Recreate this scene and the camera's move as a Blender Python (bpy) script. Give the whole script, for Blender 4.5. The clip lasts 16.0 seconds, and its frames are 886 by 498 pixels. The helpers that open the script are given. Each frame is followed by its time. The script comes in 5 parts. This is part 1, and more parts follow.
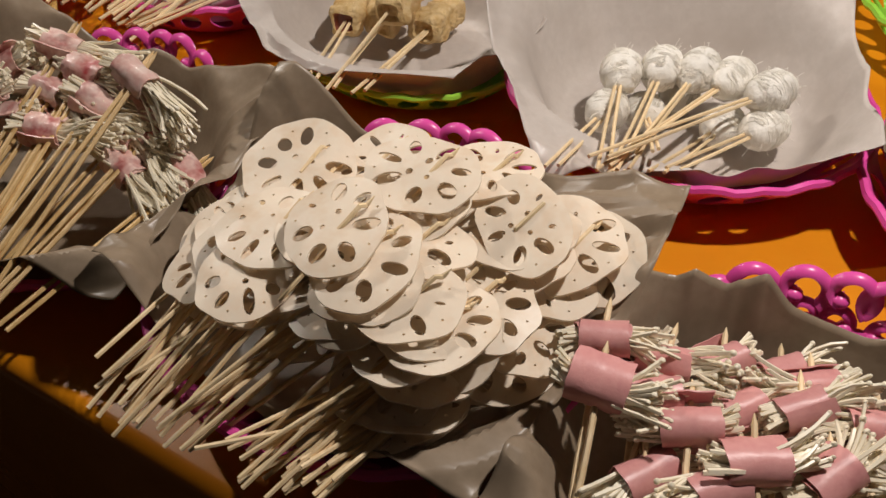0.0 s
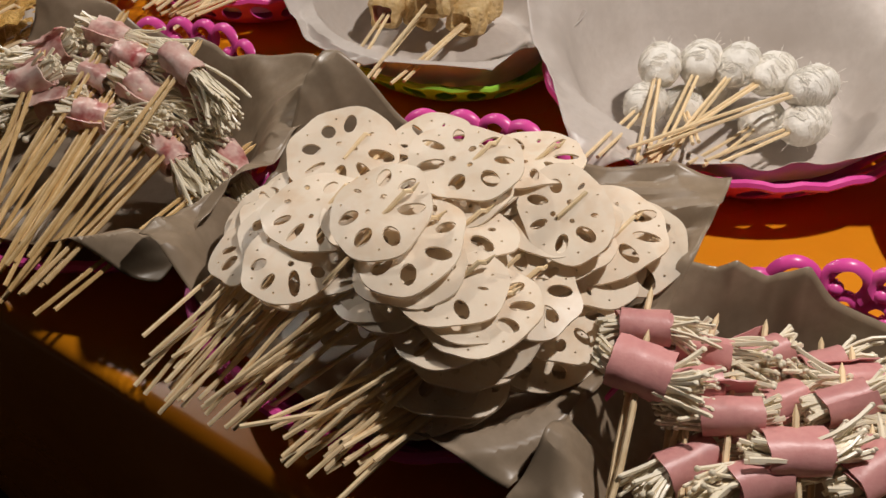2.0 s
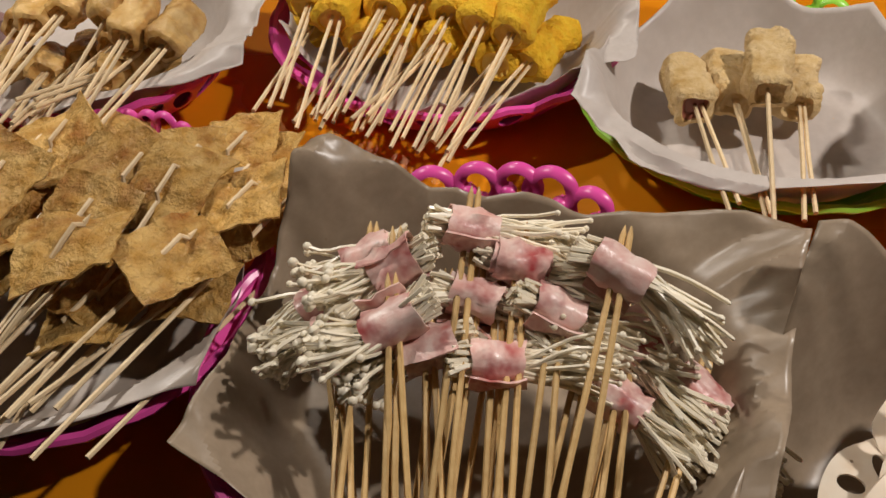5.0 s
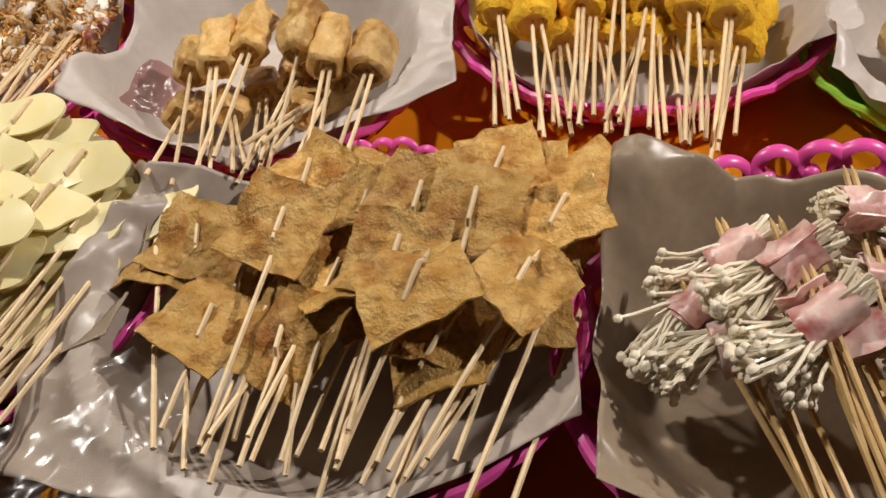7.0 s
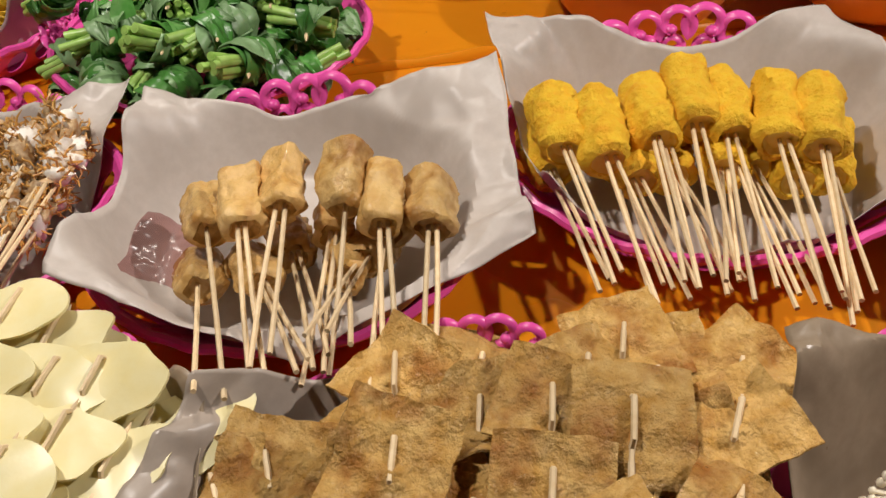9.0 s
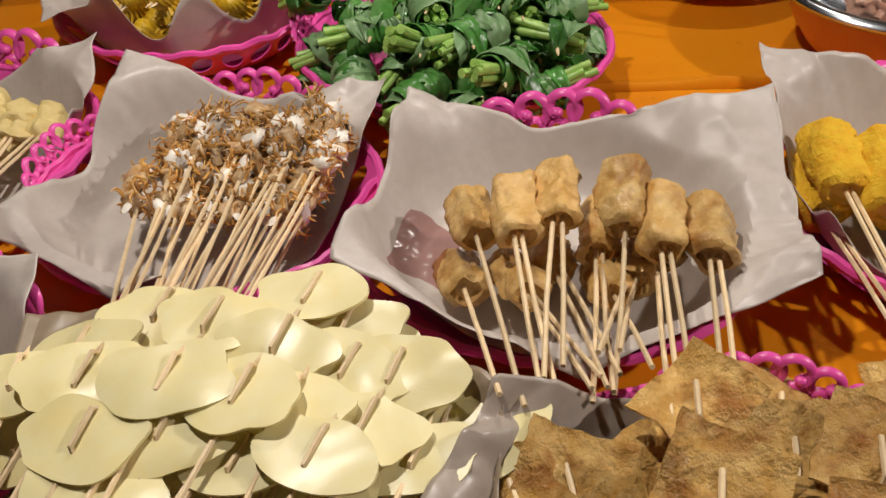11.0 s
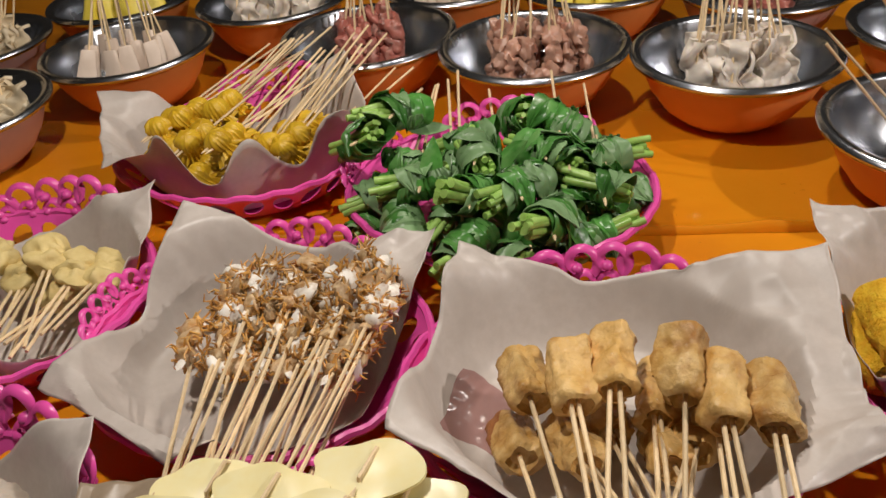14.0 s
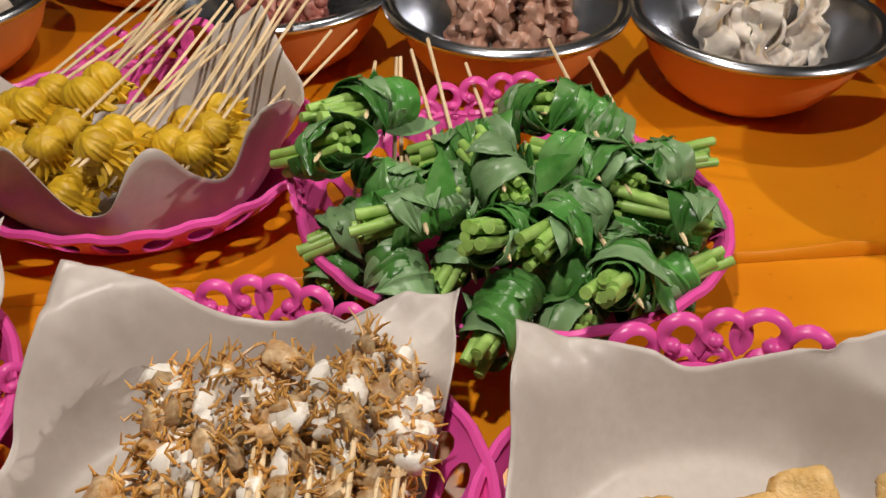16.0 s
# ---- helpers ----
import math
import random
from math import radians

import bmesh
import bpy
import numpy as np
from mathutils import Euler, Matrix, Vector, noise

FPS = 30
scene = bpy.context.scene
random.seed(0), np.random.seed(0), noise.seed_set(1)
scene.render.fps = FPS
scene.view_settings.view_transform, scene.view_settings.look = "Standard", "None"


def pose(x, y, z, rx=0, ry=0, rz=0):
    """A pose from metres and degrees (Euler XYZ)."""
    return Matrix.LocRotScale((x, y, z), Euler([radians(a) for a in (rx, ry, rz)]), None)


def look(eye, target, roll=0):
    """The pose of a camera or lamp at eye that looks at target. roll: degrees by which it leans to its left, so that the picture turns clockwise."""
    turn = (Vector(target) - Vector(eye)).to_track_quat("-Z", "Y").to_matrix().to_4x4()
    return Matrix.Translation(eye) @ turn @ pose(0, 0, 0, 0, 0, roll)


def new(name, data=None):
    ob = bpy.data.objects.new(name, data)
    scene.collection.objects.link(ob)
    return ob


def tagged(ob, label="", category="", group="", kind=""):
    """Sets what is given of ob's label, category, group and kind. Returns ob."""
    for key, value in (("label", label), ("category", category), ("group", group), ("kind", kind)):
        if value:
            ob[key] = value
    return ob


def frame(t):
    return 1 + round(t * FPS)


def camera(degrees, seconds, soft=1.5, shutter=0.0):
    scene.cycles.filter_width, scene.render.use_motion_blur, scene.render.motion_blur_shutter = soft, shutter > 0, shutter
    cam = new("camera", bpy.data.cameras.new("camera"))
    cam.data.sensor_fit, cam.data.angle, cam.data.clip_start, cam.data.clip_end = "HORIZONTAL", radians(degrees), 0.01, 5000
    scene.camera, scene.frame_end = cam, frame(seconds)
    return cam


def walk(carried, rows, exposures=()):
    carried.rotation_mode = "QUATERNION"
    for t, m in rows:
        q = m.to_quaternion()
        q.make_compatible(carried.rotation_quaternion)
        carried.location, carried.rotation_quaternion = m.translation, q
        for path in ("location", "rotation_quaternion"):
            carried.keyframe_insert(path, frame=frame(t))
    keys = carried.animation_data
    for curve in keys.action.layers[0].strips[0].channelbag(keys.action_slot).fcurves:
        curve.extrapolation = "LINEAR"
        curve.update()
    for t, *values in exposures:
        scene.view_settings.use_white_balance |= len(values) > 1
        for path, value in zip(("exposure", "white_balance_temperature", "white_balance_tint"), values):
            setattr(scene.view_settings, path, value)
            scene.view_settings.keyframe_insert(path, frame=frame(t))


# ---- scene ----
cam = camera(56.8, 16.0)
PATH = [
    (0, (0.594, 0.579, 0.481), (0.576, 1.992, -0.933), -1.6),
    (0.5, (0.588, 0.566, 0.485), (0.535, 1.981, -0.928), -2.0),
    (1, (0.583, 0.558, 0.485), (0.515, 1.969, -0.93), -2.1),
    (1.5, (0.581, 0.561, 0.484), (0.51, 1.973, -0.93), -2.1),
    (2, (0.582, 0.57, 0.48), (0.509, 1.98, -0.936), -2.2),
    (2.5, (0.564, 0.575, 0.484), (0.489, 1.987, -0.931), -2.3),
    (3, (0.542, 0.596, 0.495), (0.452, 2.012, -0.915), -2.6),
    (3.5, (0.516, 0.629, 0.486), (0.413, 2.053, -0.913), -2.6),
    (4, (0.429, 0.7, 0.489), (0.331, 2.124, -0.912), -2.7),
    (4.5, (0.306, 0.804, 0.476), (0.271, 2.22, -0.936), -4.8),
    (5, (0.235, 0.849, 0.467), (0.356, 2.202, -1.001), -5.3),
    (7.5, (-0.014, 0.946, 0.462), (0.223, 2.32, -0.973), -10.2),
    (8, (-0.022, 0.992, 0.458), (0.355, 2.374, -0.938), -8.0),
    (8.2, (-0.03, 1.021, 0.464), (0.423, 2.395, -0.917), -7.1),
    (10.3, (-0.144, 1.117, 0.462), (0.347, 2.477, -0.92), -4.7),
    (10.5, (-0.156, 1.122, 0.465), (0.277, 2.513, -0.905), -4.8),
    (11, (-0.189, 1.133, 0.468), (0.097, 2.596, -0.865), -5.0),
    (11.5, (-0.207, 1.134, 0.475), (0.014, 2.637, -0.826), -5.2),
    (12, (-0.207, 1.144, 0.486), (0.008, 2.672, -0.786), -5.6),
    (12.5, (-0.203, 1.149, 0.494), (0.008, 2.7, -0.751), -6.4),
    (13, (-0.198, 1.144, 0.504), (0.0, 2.731, -0.696), -7.4),
    (13.5, (-0.19, 1.141, 0.509), (0.038, 2.75, -0.656), -6.8),
    (14, (-0.196, 1.167, 0.508), (0.067, 2.785, -0.638), -6.0),
    (14.5, (-0.21, 1.192, 0.506), (0.063, 2.806, -0.643), -5.2),
    (15, (-0.198, 1.3, 0.491), (0.155, 2.864, -0.705), -3.5),
    (15.5, (-0.23, 1.397, 0.462), (0.273, 2.865, -0.8), -1.8),
    (16, (-0.259, 1.45, 0.444), (0.337, 2.857, -0.847), 0.4),
]
walk(cam, [(t, look(eye, target, roll)) for t, eye, target, roll in PATH],
     exposures=[(0.0, 0.0), (2.5, 0.0), (3.5, -0.02), (4.5, 0.04), (5.0, 0.18), (7.5, 0.47), (10.5, 0.32), (14.5, 0.24), (16.0, 0.34)])

# ---------------- light ----------------
world = bpy.data.worlds.new("night")
scene.world = world
world.use_nodes = True
world.node_tree.nodes["Background"].inputs[0].default_value = (1.0, 0.80, 0.62, 1)
world.node_tree.nodes["Background"].inputs[1].default_value = 0.012


def bulb(name, place, watts, size, colour):
    lamp = bpy.data.lights.new(name, "POINT")
    lamp.energy, lamp.shadow_soft_size, lamp.color = watts, size, colour
    ob = new(name, lamp)
    ob.location = place
    return ob


bulb("stall_bulb", (-0.30, 1.70, 1.05), 21, 0.022, (1.0, 0.925, 0.845))
bulb("stall_bulb_back", (0.20, 2.22, 1.08), 12, 0.022, (1.0, 0.915, 0.82))
bulb("stall_bulb_far", (1.02, 1.08, 0.95), 31, 0.022, (1.0, 0.92, 0.86))

# ---------------- helpers ----------------
R = random.Random(7)
ANG = radians(-31)
U = Vector((math.cos(ANG), math.sin(ANG), 0))
V = Vector((-math.sin(ANG), math.cos(ANG), 0))


def n3(x, y, z):
    return noise.noise(Vector((x, y, z)))


def mesh_of(name, bm, mats, smooth=True, sharp=48):
    me = bpy.data.meshes.new(name)
    bmesh.ops.recalc_face_normals(bm, faces=bm.faces)
    if all(e.is_manifold for e in bm.edges) and bm.calc_volume(signed=True) < 0:
        bmesh.ops.reverse_faces(bm, faces=bm.faces)
    bm.to_mesh(me)
    bm.free()
    for m in (mats if isinstance(mats, (list, tuple)) else [mats]):
        me.materials.append(m)
    for p in me.polygons:
        p.use_smooth = smooth
    if smooth:
        me.set_sharp_from_angle(angle=radians(sharp))
    return me


def thicken(bm, thick):
    """Gives an open sheet a back, offset along its own normals, and closes the rim."""
    bmesh.ops.recalc_face_normals(bm, faces=bm.faces)
    bm.normal_update()
    front = bm.faces[:]
    rim = [(e.verts[0], e.verts[1]) for e in bm.edges if e.is_boundary]
    back = {v: bm.verts.new(v.co - v.normal * thick) for v in bm.verts[:]}
    for f in front:
        bm.faces.new([back[v] for v in reversed(f.verts)]).material_index = f.material_index
    for p, q in rim:
        bm.faces.new((p, q, back[q], back[p]))


def part(name, data, parent=None, m=None, label="", material=None, smooth=True):
    """One mesh object under its thing. data: a bmesh with its material, or a mesh."""
    if isinstance(data, bmesh.types.BMesh):
        data = mesh_of(name, data, material, smooth)
    ob = new(name, data)
    if parent:
        ob.parent = parent
    if m is not None:
        ob.matrix_basis = m
    return tagged(ob, label)


def root(name, m, label, category, group=""):
    ob = new(name)
    ob.empty_display_size = 0.01
    ob.matrix_basis = m
    return tagged(ob, label, category, group)


def tube(bm, pts, radii, sides=6, flat=1.0, mat=0, caps=True, normals=None):
    """A tube along pts. flat squeezes it along its own normal."""
    pts = [Vector(p) for p in pts]
    if not isinstance(radii, (list, tuple)):
        radii = [radii] * len(pts)
    rings, side = [], None
    for i, p in enumerate(pts):
        d = (pts[min(i + 1, len(pts) - 1)] - pts[max(i - 1, 0)]).normalized()
        if normals:
            side = normals[i].copy()
        if side is None:
            side = d.cross(Vector((0, 0, 1)))
            if side.length < 0.05:
                side = d.cross(Vector((0, 1, 0)))
        side = (side - d * side.dot(d)).normalized()
        up = side.cross(d)
        ring = []
        for k in range(sides):
            a = math.tau * k / sides
            if normals:
                ring.append(bm.verts.new(p + (side * math.cos(a) * flat + up * math.sin(a)) * radii[i]))
            else:
                ring.append(bm.verts.new(p + (side * math.cos(a) + up * math.sin(a) * flat) * radii[i]))
        rings.append(ring)
    for a, b in zip(rings, rings[1:]):
        for k in range(sides):
            f = bm.faces.new((a[k], a[(k + 1) % sides], b[(k + 1) % sides], b[k]))
            f.material_index = mat
    if caps:
        for ring in (rings[0], rings[-1]):
            f = bm.faces.new(ring)
            f.material_index = mat


def blob(bm, centre, size, seg=8, rings=6, rough=0.0, freq=60, turn=None, mat=0, seed=0.0):
    """A rounded lump with uneven surface."""
    turn = turn or Matrix.Identity(3)
    rows = []
    for i in range(rings + 1):
        th = math.pi * i / rings
        row = []
        for k in range(seg):
            ph = math.tau * k / seg
            d = Vector((math.sin(th) * math.cos(ph), math.sin(th) * math.sin(ph), math.cos(th)))
            p = Vector((d.x * size[0], d.y * size[1], d.z * size[2]))
            p *= 1 + rough * n3(p.x * freq + seed, p.y * freq + 3.1, p.z * freq + seed)
            row.append(p)
            if i in (0, rings):
                break
        rows.append([bm.verts.new(Vector(centre) + turn @ p) for p in row])
    for a, b in zip(rows, rows[1:]):
        for k in range(seg):
            v = [a[k % len(a)], a[(k + 1) % len(a)], b[(k + 1) % len(b)], b[k % len(b)]]
            v = list(dict.fromkeys(v))
            bm.faces.new(v).material_index = mat


def lathe(bm, profile, seg=48, mat=0):
    rings = [[bm.verts.new((r * math.cos(math.tau * k / seg), r * math.sin(math.tau * k / seg), z)) for k in range(seg)] for r, z in profile]
    for a, b in zip(rings, rings[1:]):
        for k in range(seg):
            bm.faces.new((a[k], a[(k + 1) % seg], b[(k + 1) % seg], b[k])).material_index = mat
    return rings


def along(head, butt, roll=0.0):
    """The pose at head whose x axis points to butt and whose z axis is as upright as can be."""
    x = (Vector(butt) - Vector(head)).normalized()
    y = Vector((0, 0, 1)).cross(x).normalized()
    z = x.cross(y)
    return Matrix.Translation(head) @ Matrix((x, y, z)).transposed().to_4x4() @ Matrix.Rotation(roll, 4, "X")


# ---------------- materials ----------------
def mat(name, c1, c2, scale=60, rough=0.5, bump=0.2, bscale=250, metal=0.0, sss=0.0, spread=0.12, c3=None, s3=14, detail=5, coat=0.0, dist=0.001, crumple=False, rough2=None, thin=0.0):
    """Two colours in fine noise, a third in broad patches, a tone of each object's own, relief; thin lets light through."""
    m = bpy.data.materials.new(name)
    m.use_nodes = True
    nt = m.node_tree
    N, L = nt.nodes, nt.links
    b = N["Principled BSDF"]
    tc = N.new("ShaderNodeTexCoord")
    info = N.new("ShaderNodeObjectInfo")
    off = N.new("ShaderNodeVectorMath")
    off.operation = "MULTIPLY_ADD"
    off.inputs[1].default_value = (1, 1, 1)
    L.new(tc.outputs["Object"], off.inputs[0])
    spin = N.new("ShaderNodeCombineXYZ")
    L.new(info.outputs["Random"], spin.inputs[0])
    L.new(info.outputs["Random"], spin.inputs[2])
    L.new(spin.outputs[0], off.inputs[2])

    def noise_at(s, d=detail, r=0.6):
        n = N.new("ShaderNodeTexNoise")
        n.inputs["Scale"].default_value, n.inputs["Detail"].default_value, n.inputs["Roughness"].default_value = s, d, r
        L.new(off.outputs[0], n.inputs["Vector"])
        return n

    def ramp(src, lo, hi):
        r = N.new("ShaderNodeMapRange")
        r.inputs[1].default_value, r.inputs[2].default_value = lo, hi
        L.new(src, r.inputs[0])
        return r.outputs[0]

    def mix(f, a, c):
        x = N.new("ShaderNodeMix")
        x.data_type = "RGBA"
        L.new(f, x.inputs[0])
        for s, v in ((6, a), (7, c)):
            if isinstance(v, tuple):
                x.inputs[s].default_value = (*v, 1)
            else:
                L.new(v, x.inputs[s])
        return x.outputs[2]

    fine = noise_at(scale)
    col = mix(ramp(fine.outputs[0], 0.32, 0.68), c1, c2)
    if c3:
        col = mix(ramp(noise_at(s3, 3).outputs[0], 0.5, 0.72), col, c3)
    hsv = N.new("ShaderNodeHueSaturation")
    L.new(col, hsv.inputs["Color"])
    v = N.new("ShaderNodeMapRange")
    v.inputs[3].default_value, v.inputs[4].default_value = 1 - spread, 1 + spread
    L.new(info.outputs["Random"], v.inputs[0])
    L.new(v.outputs[0], hsv.inputs["Value"])
    L.new(hsv.outputs[0], b.inputs["Base Color"])
    if thin:
        through_it, blend = N.new("ShaderNodeBsdfTranslucent"), N.new("ShaderNodeMixShader")
        blend.inputs[0].default_value = thin
        L.new(hsv.outputs[0], through_it.inputs[0])
        L.new(b.outputs[0], blend.inputs[1])
        L.new(through_it.outputs[0], blend.inputs[2])
        L.new(blend.outputs[0], N["Material Output"].inputs[0])
    b.inputs["Metallic"].default_value = metal
    b.inputs["Coat Weight"].default_value = coat
    rr = N.new("ShaderNodeMapRange")
    rr.inputs[3].default_value, rr.inputs[4].default_value = rough - 0.08 if rough2 is None else rough2, min(1, rough + 0.1)
    L.new(noise_at(scale * 0.4, 3).outputs[0], rr.inputs[0])
    L.new(rr.outputs[0], b.inputs["Roughness"])
    if sss:
        b.inputs["Subsurface Weight"].default_value = sss
        b.inputs["Subsurface Radius"].default_value = (0.006, 0.004, 0.002)
        b.inputs["Subsurface Scale"].default_value = 1.0
    if bump:
        if crumple:
            ridges = []
            for k, amount in ((0.30, 1.0), (0.75, 0.35)):
                fold = N.new("ShaderNodeMath")
                fold.operation = "SUBTRACT"
                fold.inputs[1].default_value = 0.5
                L.new(noise_at(bscale * k, 1, 0.4).outputs[0], fold.inputs[0])
                ridge = N.new("ShaderNodeMath")
                ridge.operation = "ABSOLUTE"
                L.new(fold.outputs[0], ridge.inputs[0])
                scaled = N.new("ShaderNodeMath")
                scaled.operation = "MULTIPLY_ADD"
                scaled.inputs[1].default_value = amount
                L.new(ridge.outputs[0], scaled.inputs[0])
                if ridges:
                    L.new(ridges[-1].outputs[0], scaled.inputs[2])
                else:
                    scaled.inputs[2].default_value = 0.0
                ridges.append(scaled)
            t = ridges[-1]
        else:
            t = noise_at(bscale, 6)
        bp = N.new("ShaderNodeBump")
        bp.inputs["Strength"].default_value, bp.inputs["Distance"].default_value = bump, dist
        L.new(t.outputs[0], bp.inputs["Height"])
        L.new(bp.outputs[0], b.inputs["Normal"])
    return m


PINK = mat("pink_plastic", (0.78, 0.075, 0.36), (0.82, 0.10, 0.41), 20, 0.30, 0.05, 90, spread=0.05)
LIME = mat("lime_plastic", (0.30, 0.66, 0.06), (0.36, 0.72, 0.08), 20, 0.32, 0.05, 90, spread=0.05)
VINYL = mat("orange_vinyl", (0.72, 0.245, 0.006), (0.76, 0.275, 0.009), 9, 0.30, 0.35, 5, spread=0.0, c3=(0.66, 0.205, 0.005), s3=4, dist=0.004, rough2=0.18)
PAPER = mat("grey_paper", (0.61, 0.54, 0.485), (0.66, 0.59, 0.535), 140, 0.40, 0.22, 16, spread=0.05, c3=(0.55, 0.48, 0.425), s3=12, thin=0.14, crumple=True, dist=0.020, rough2=0.30)
KRAFT = mat("oiled_brown_paper", (0.33, 0.25, 0.172), (0.38, 0.29, 0.204), 140, 0.40, 0.24, 17, spread=0.05, c3=(0.24, 0.176, 0.115), s3=12, thin=0.14, crumple=True, dist=0.020, rough2=0.20)
WAXED = mat("waxed_grey_brown_paper", (0.47, 0.39, 0.325), (0.52, 0.44, 0.37), 140, 0.40, 0.24, 17, spread=0.05, c3=(0.38, 0.31, 0.25), s3=12, thin=0.14, crumple=True, dist=0.020, rough2=0.22)
BAMBOO = mat("bamboo", (0.84, 0.66, 0.42), (0.75, 0.55, 0.30), 120, 0.55, 0.25, 400, spread=0.18)
BAMBOO_BROWN = mat("green_brown_bamboo", (0.66, 0.45, 0.20), (0.54, 0.34, 0.13), 120, 0.45, 0.25, 400, spread=0.2)
LOTUS = mat("lotus_flesh", (0.95, 0.82, 0.66), (0.96, 0.86, 0.71), 90, 0.36, 0.12, 260, spread=0.06, c3=(0.88, 0.71, 0.52), s3=40, thin=0.26)
POTATO = mat("potato_flesh", (0.91, 0.80, 0.41), (0.93, 0.85, 0.51), 60, 0.32, 0.12, 200, spread=0.06, c3=(0.89, 0.76, 0.35), s3=22, thin=0.16)
SKIN = mat("fried_tofu_skin", (0.50, 0.26, 0.055), (0.72, 0.46, 0.16), 70, 0.18, 1.0, 120, spread=0.24, c3=(0.34, 0.125, 0.02), s3=32, dist=0.007)
FRIED = mat("fried_roll", (0.58, 0.32, 0.08), (0.78, 0.53, 0.22), 50, 0.22, 1.0, 110, spread=0.15, c3=(0.35, 0.135, 0.025), s3=34, dist=0.003)
EGG = mat("egg_crumb", (0.92, 0.50, 0.012), (0.94, 0.60, 0.03), 160, 0.75, 1.0, 210, spread=0.06, c3=(0.88, 0.40, 0.008), s3=60, dist=0.005)
EGG_END = mat("roll_filling", (0.90, 0.58, 0.08), (0.92, 0.66, 0.16), 160, 0.6, 0.4, 300)
CRUMB = mat("crumbed_tofu", (0.68, 0.46, 0.19), (0.78, 0.58, 0.31), 160, 0.8, 1.0, 210, spread=0.08, c3=(0.58, 0.35, 0.11), s3=50, dist=0.005)
SAUSAGE = mat("dark_sausage", (0.22, 0.06, 0.035), (0.28, 0.09, 0.05), 100, 0.4, 0.2, 200)
ENOKI = mat("enoki_stem", (0.98, 0.87, 0.66), (0.98, 0.91, 0.74), 90, 0.30, 0.05, 300, thin=0.16, spread=0.05)
BACON = mat("raw_bacon", (0.78, 0.42, 0.36), (0.92, 0.74, 0.66), 80, 0.28, 0.3, 120, spread=0.12, c3=(0.42, 0.05, 0.055), s3=42, thin=0.12, dist=0.002)
HAM = mat("pink_ham", (0.70, 0.315, 0.30), (0.74, 0.36, 0.34), 200, 0.36, 0.18, 400, spread=0.08, c3=(0.64, 0.27, 0.265), s3=60, thin=0.12)
THREAD = mat("white_floss", (0.93, 0.88, 0.79), (0.95, 0.91, 0.83), 160, 0.7, 0.6, 320, spread=0.05, thin=0.10, dist=0.002)
LEAF = mat("leaf", (0.05, 0.195, 0.032), (0.105, 0.30, 0.06), 60, 0.28, 0.5, 90, spread=0.35, c3=(0.17, 0.34, 0.11), s3=30, thin=0.15, dist=0.001)
LEAF_BACK = mat("leaf_back", (0.19, 0.33, 0.14), (0.25, 0.40, 0.19), 70, 0.36, 0.45, 110, spread=0.2, thin=0.15)
STALK = mat("stalk", (0.30, 0.54, 0.095), (0.46, 0.68, 0.19), 80, 0.32, 0.2, 200, spread=0.15, thin=0.12)
DUMPLING = mat("mustard_dumpling", (0.60, 0.36, 0.012), (0.67, 0.43, 0.025), 70, 0.45, 0.6, 160, spread=0.1, c3=(0.48, 0.26, 0.006), s3=40)
FRITTER = mat("pale_fritter", (0.66, 0.50, 0.19), (0.73, 0.58, 0.26), 90, 0.6, 0.6, 160, spread=0.06, dist=0.002)
DOUGH = mat("grey_dough", (0.58, 0.49, 0.40), (0.64, 0.55, 0.46), 60, 0.5, 0.1, 150, sss=0.1)
SHELL = mat("crab_shell", (0.40, 0.22, 0.085), (0.72, 0.54, 0.32), 150, 0.36, 0.6, 250, spread=0.3, c3=(0.48, 0.22, 0.045), s3=90, dist=0.002)
WHITE_SHELL = mat("crab_belly", (0.82, 0.76, 0.66), (0.91, 0.87, 0.80), 120, 0.42, 0.4, 250, c3=(0.52, 0.38, 0.24), s3=110)
LEG = mat("fried_crab_leg", (0.46, 0.19, 0.03), (0.72, 0.42, 0.12), 120, 0.36, 0.3, 250, spread=0.25)
STEEL = mat("brushed_steel", (0.50, 0.52, 0.56), (0.60, 0.62, 0.66), 40, 0.23, 0.05, 90, metal=1.0, spread=0.04)
BOWL_ORANGE = mat("orange_enamel", (0.70, 0.26, 0.075), (0.74, 0.29, 0.09), 30, 0.42, 0.05, 60, spread=0.06)
BOWL_PINK = mat("mauve_enamel", (0.50, 0.30, 0.27), (0.54, 0.33, 0.30), 30, 0.42, 0.05, 60, spread=0.04)
RED_MEAT = mat("raw_meat", (0.36, 0.10, 0.075), (0.48, 0.18, 0.14), 80, 0.3, 0.4, 120, spread=0.15, c3=(0.58, 0.34, 0.28), s3=50, sss=0.1)
PINK_MEAT = mat("brown_meat", (0.40, 0.19, 0.125), (0.52, 0.32, 0.235), 80, 0.32, 0.4, 120, spread=0.25, c3=(0.36, 0.13, 0.08), s3=40, sss=0.1)
TRIPE = mat("pale_tripe", (0.70, 0.61, 0.52), (0.80, 0.72, 0.63), 80, 0.36, 0.5, 120, spread=0.12, c3=(0.44, 0.33, 0.24), s3=40, sss=0.15)
PALE = mat("pale_fish_cake", (0.70, 0.56, 0.45), (0.76, 0.62, 0.51), 60, 0.42, 0.2, 150, spread=0.08)
BEIGE = mat("beige_tofu_skin", (0.64, 0.52, 0.34), (0.72, 0.60, 0.42), 80, 0.42, 0.4, 120, spread=0.1)
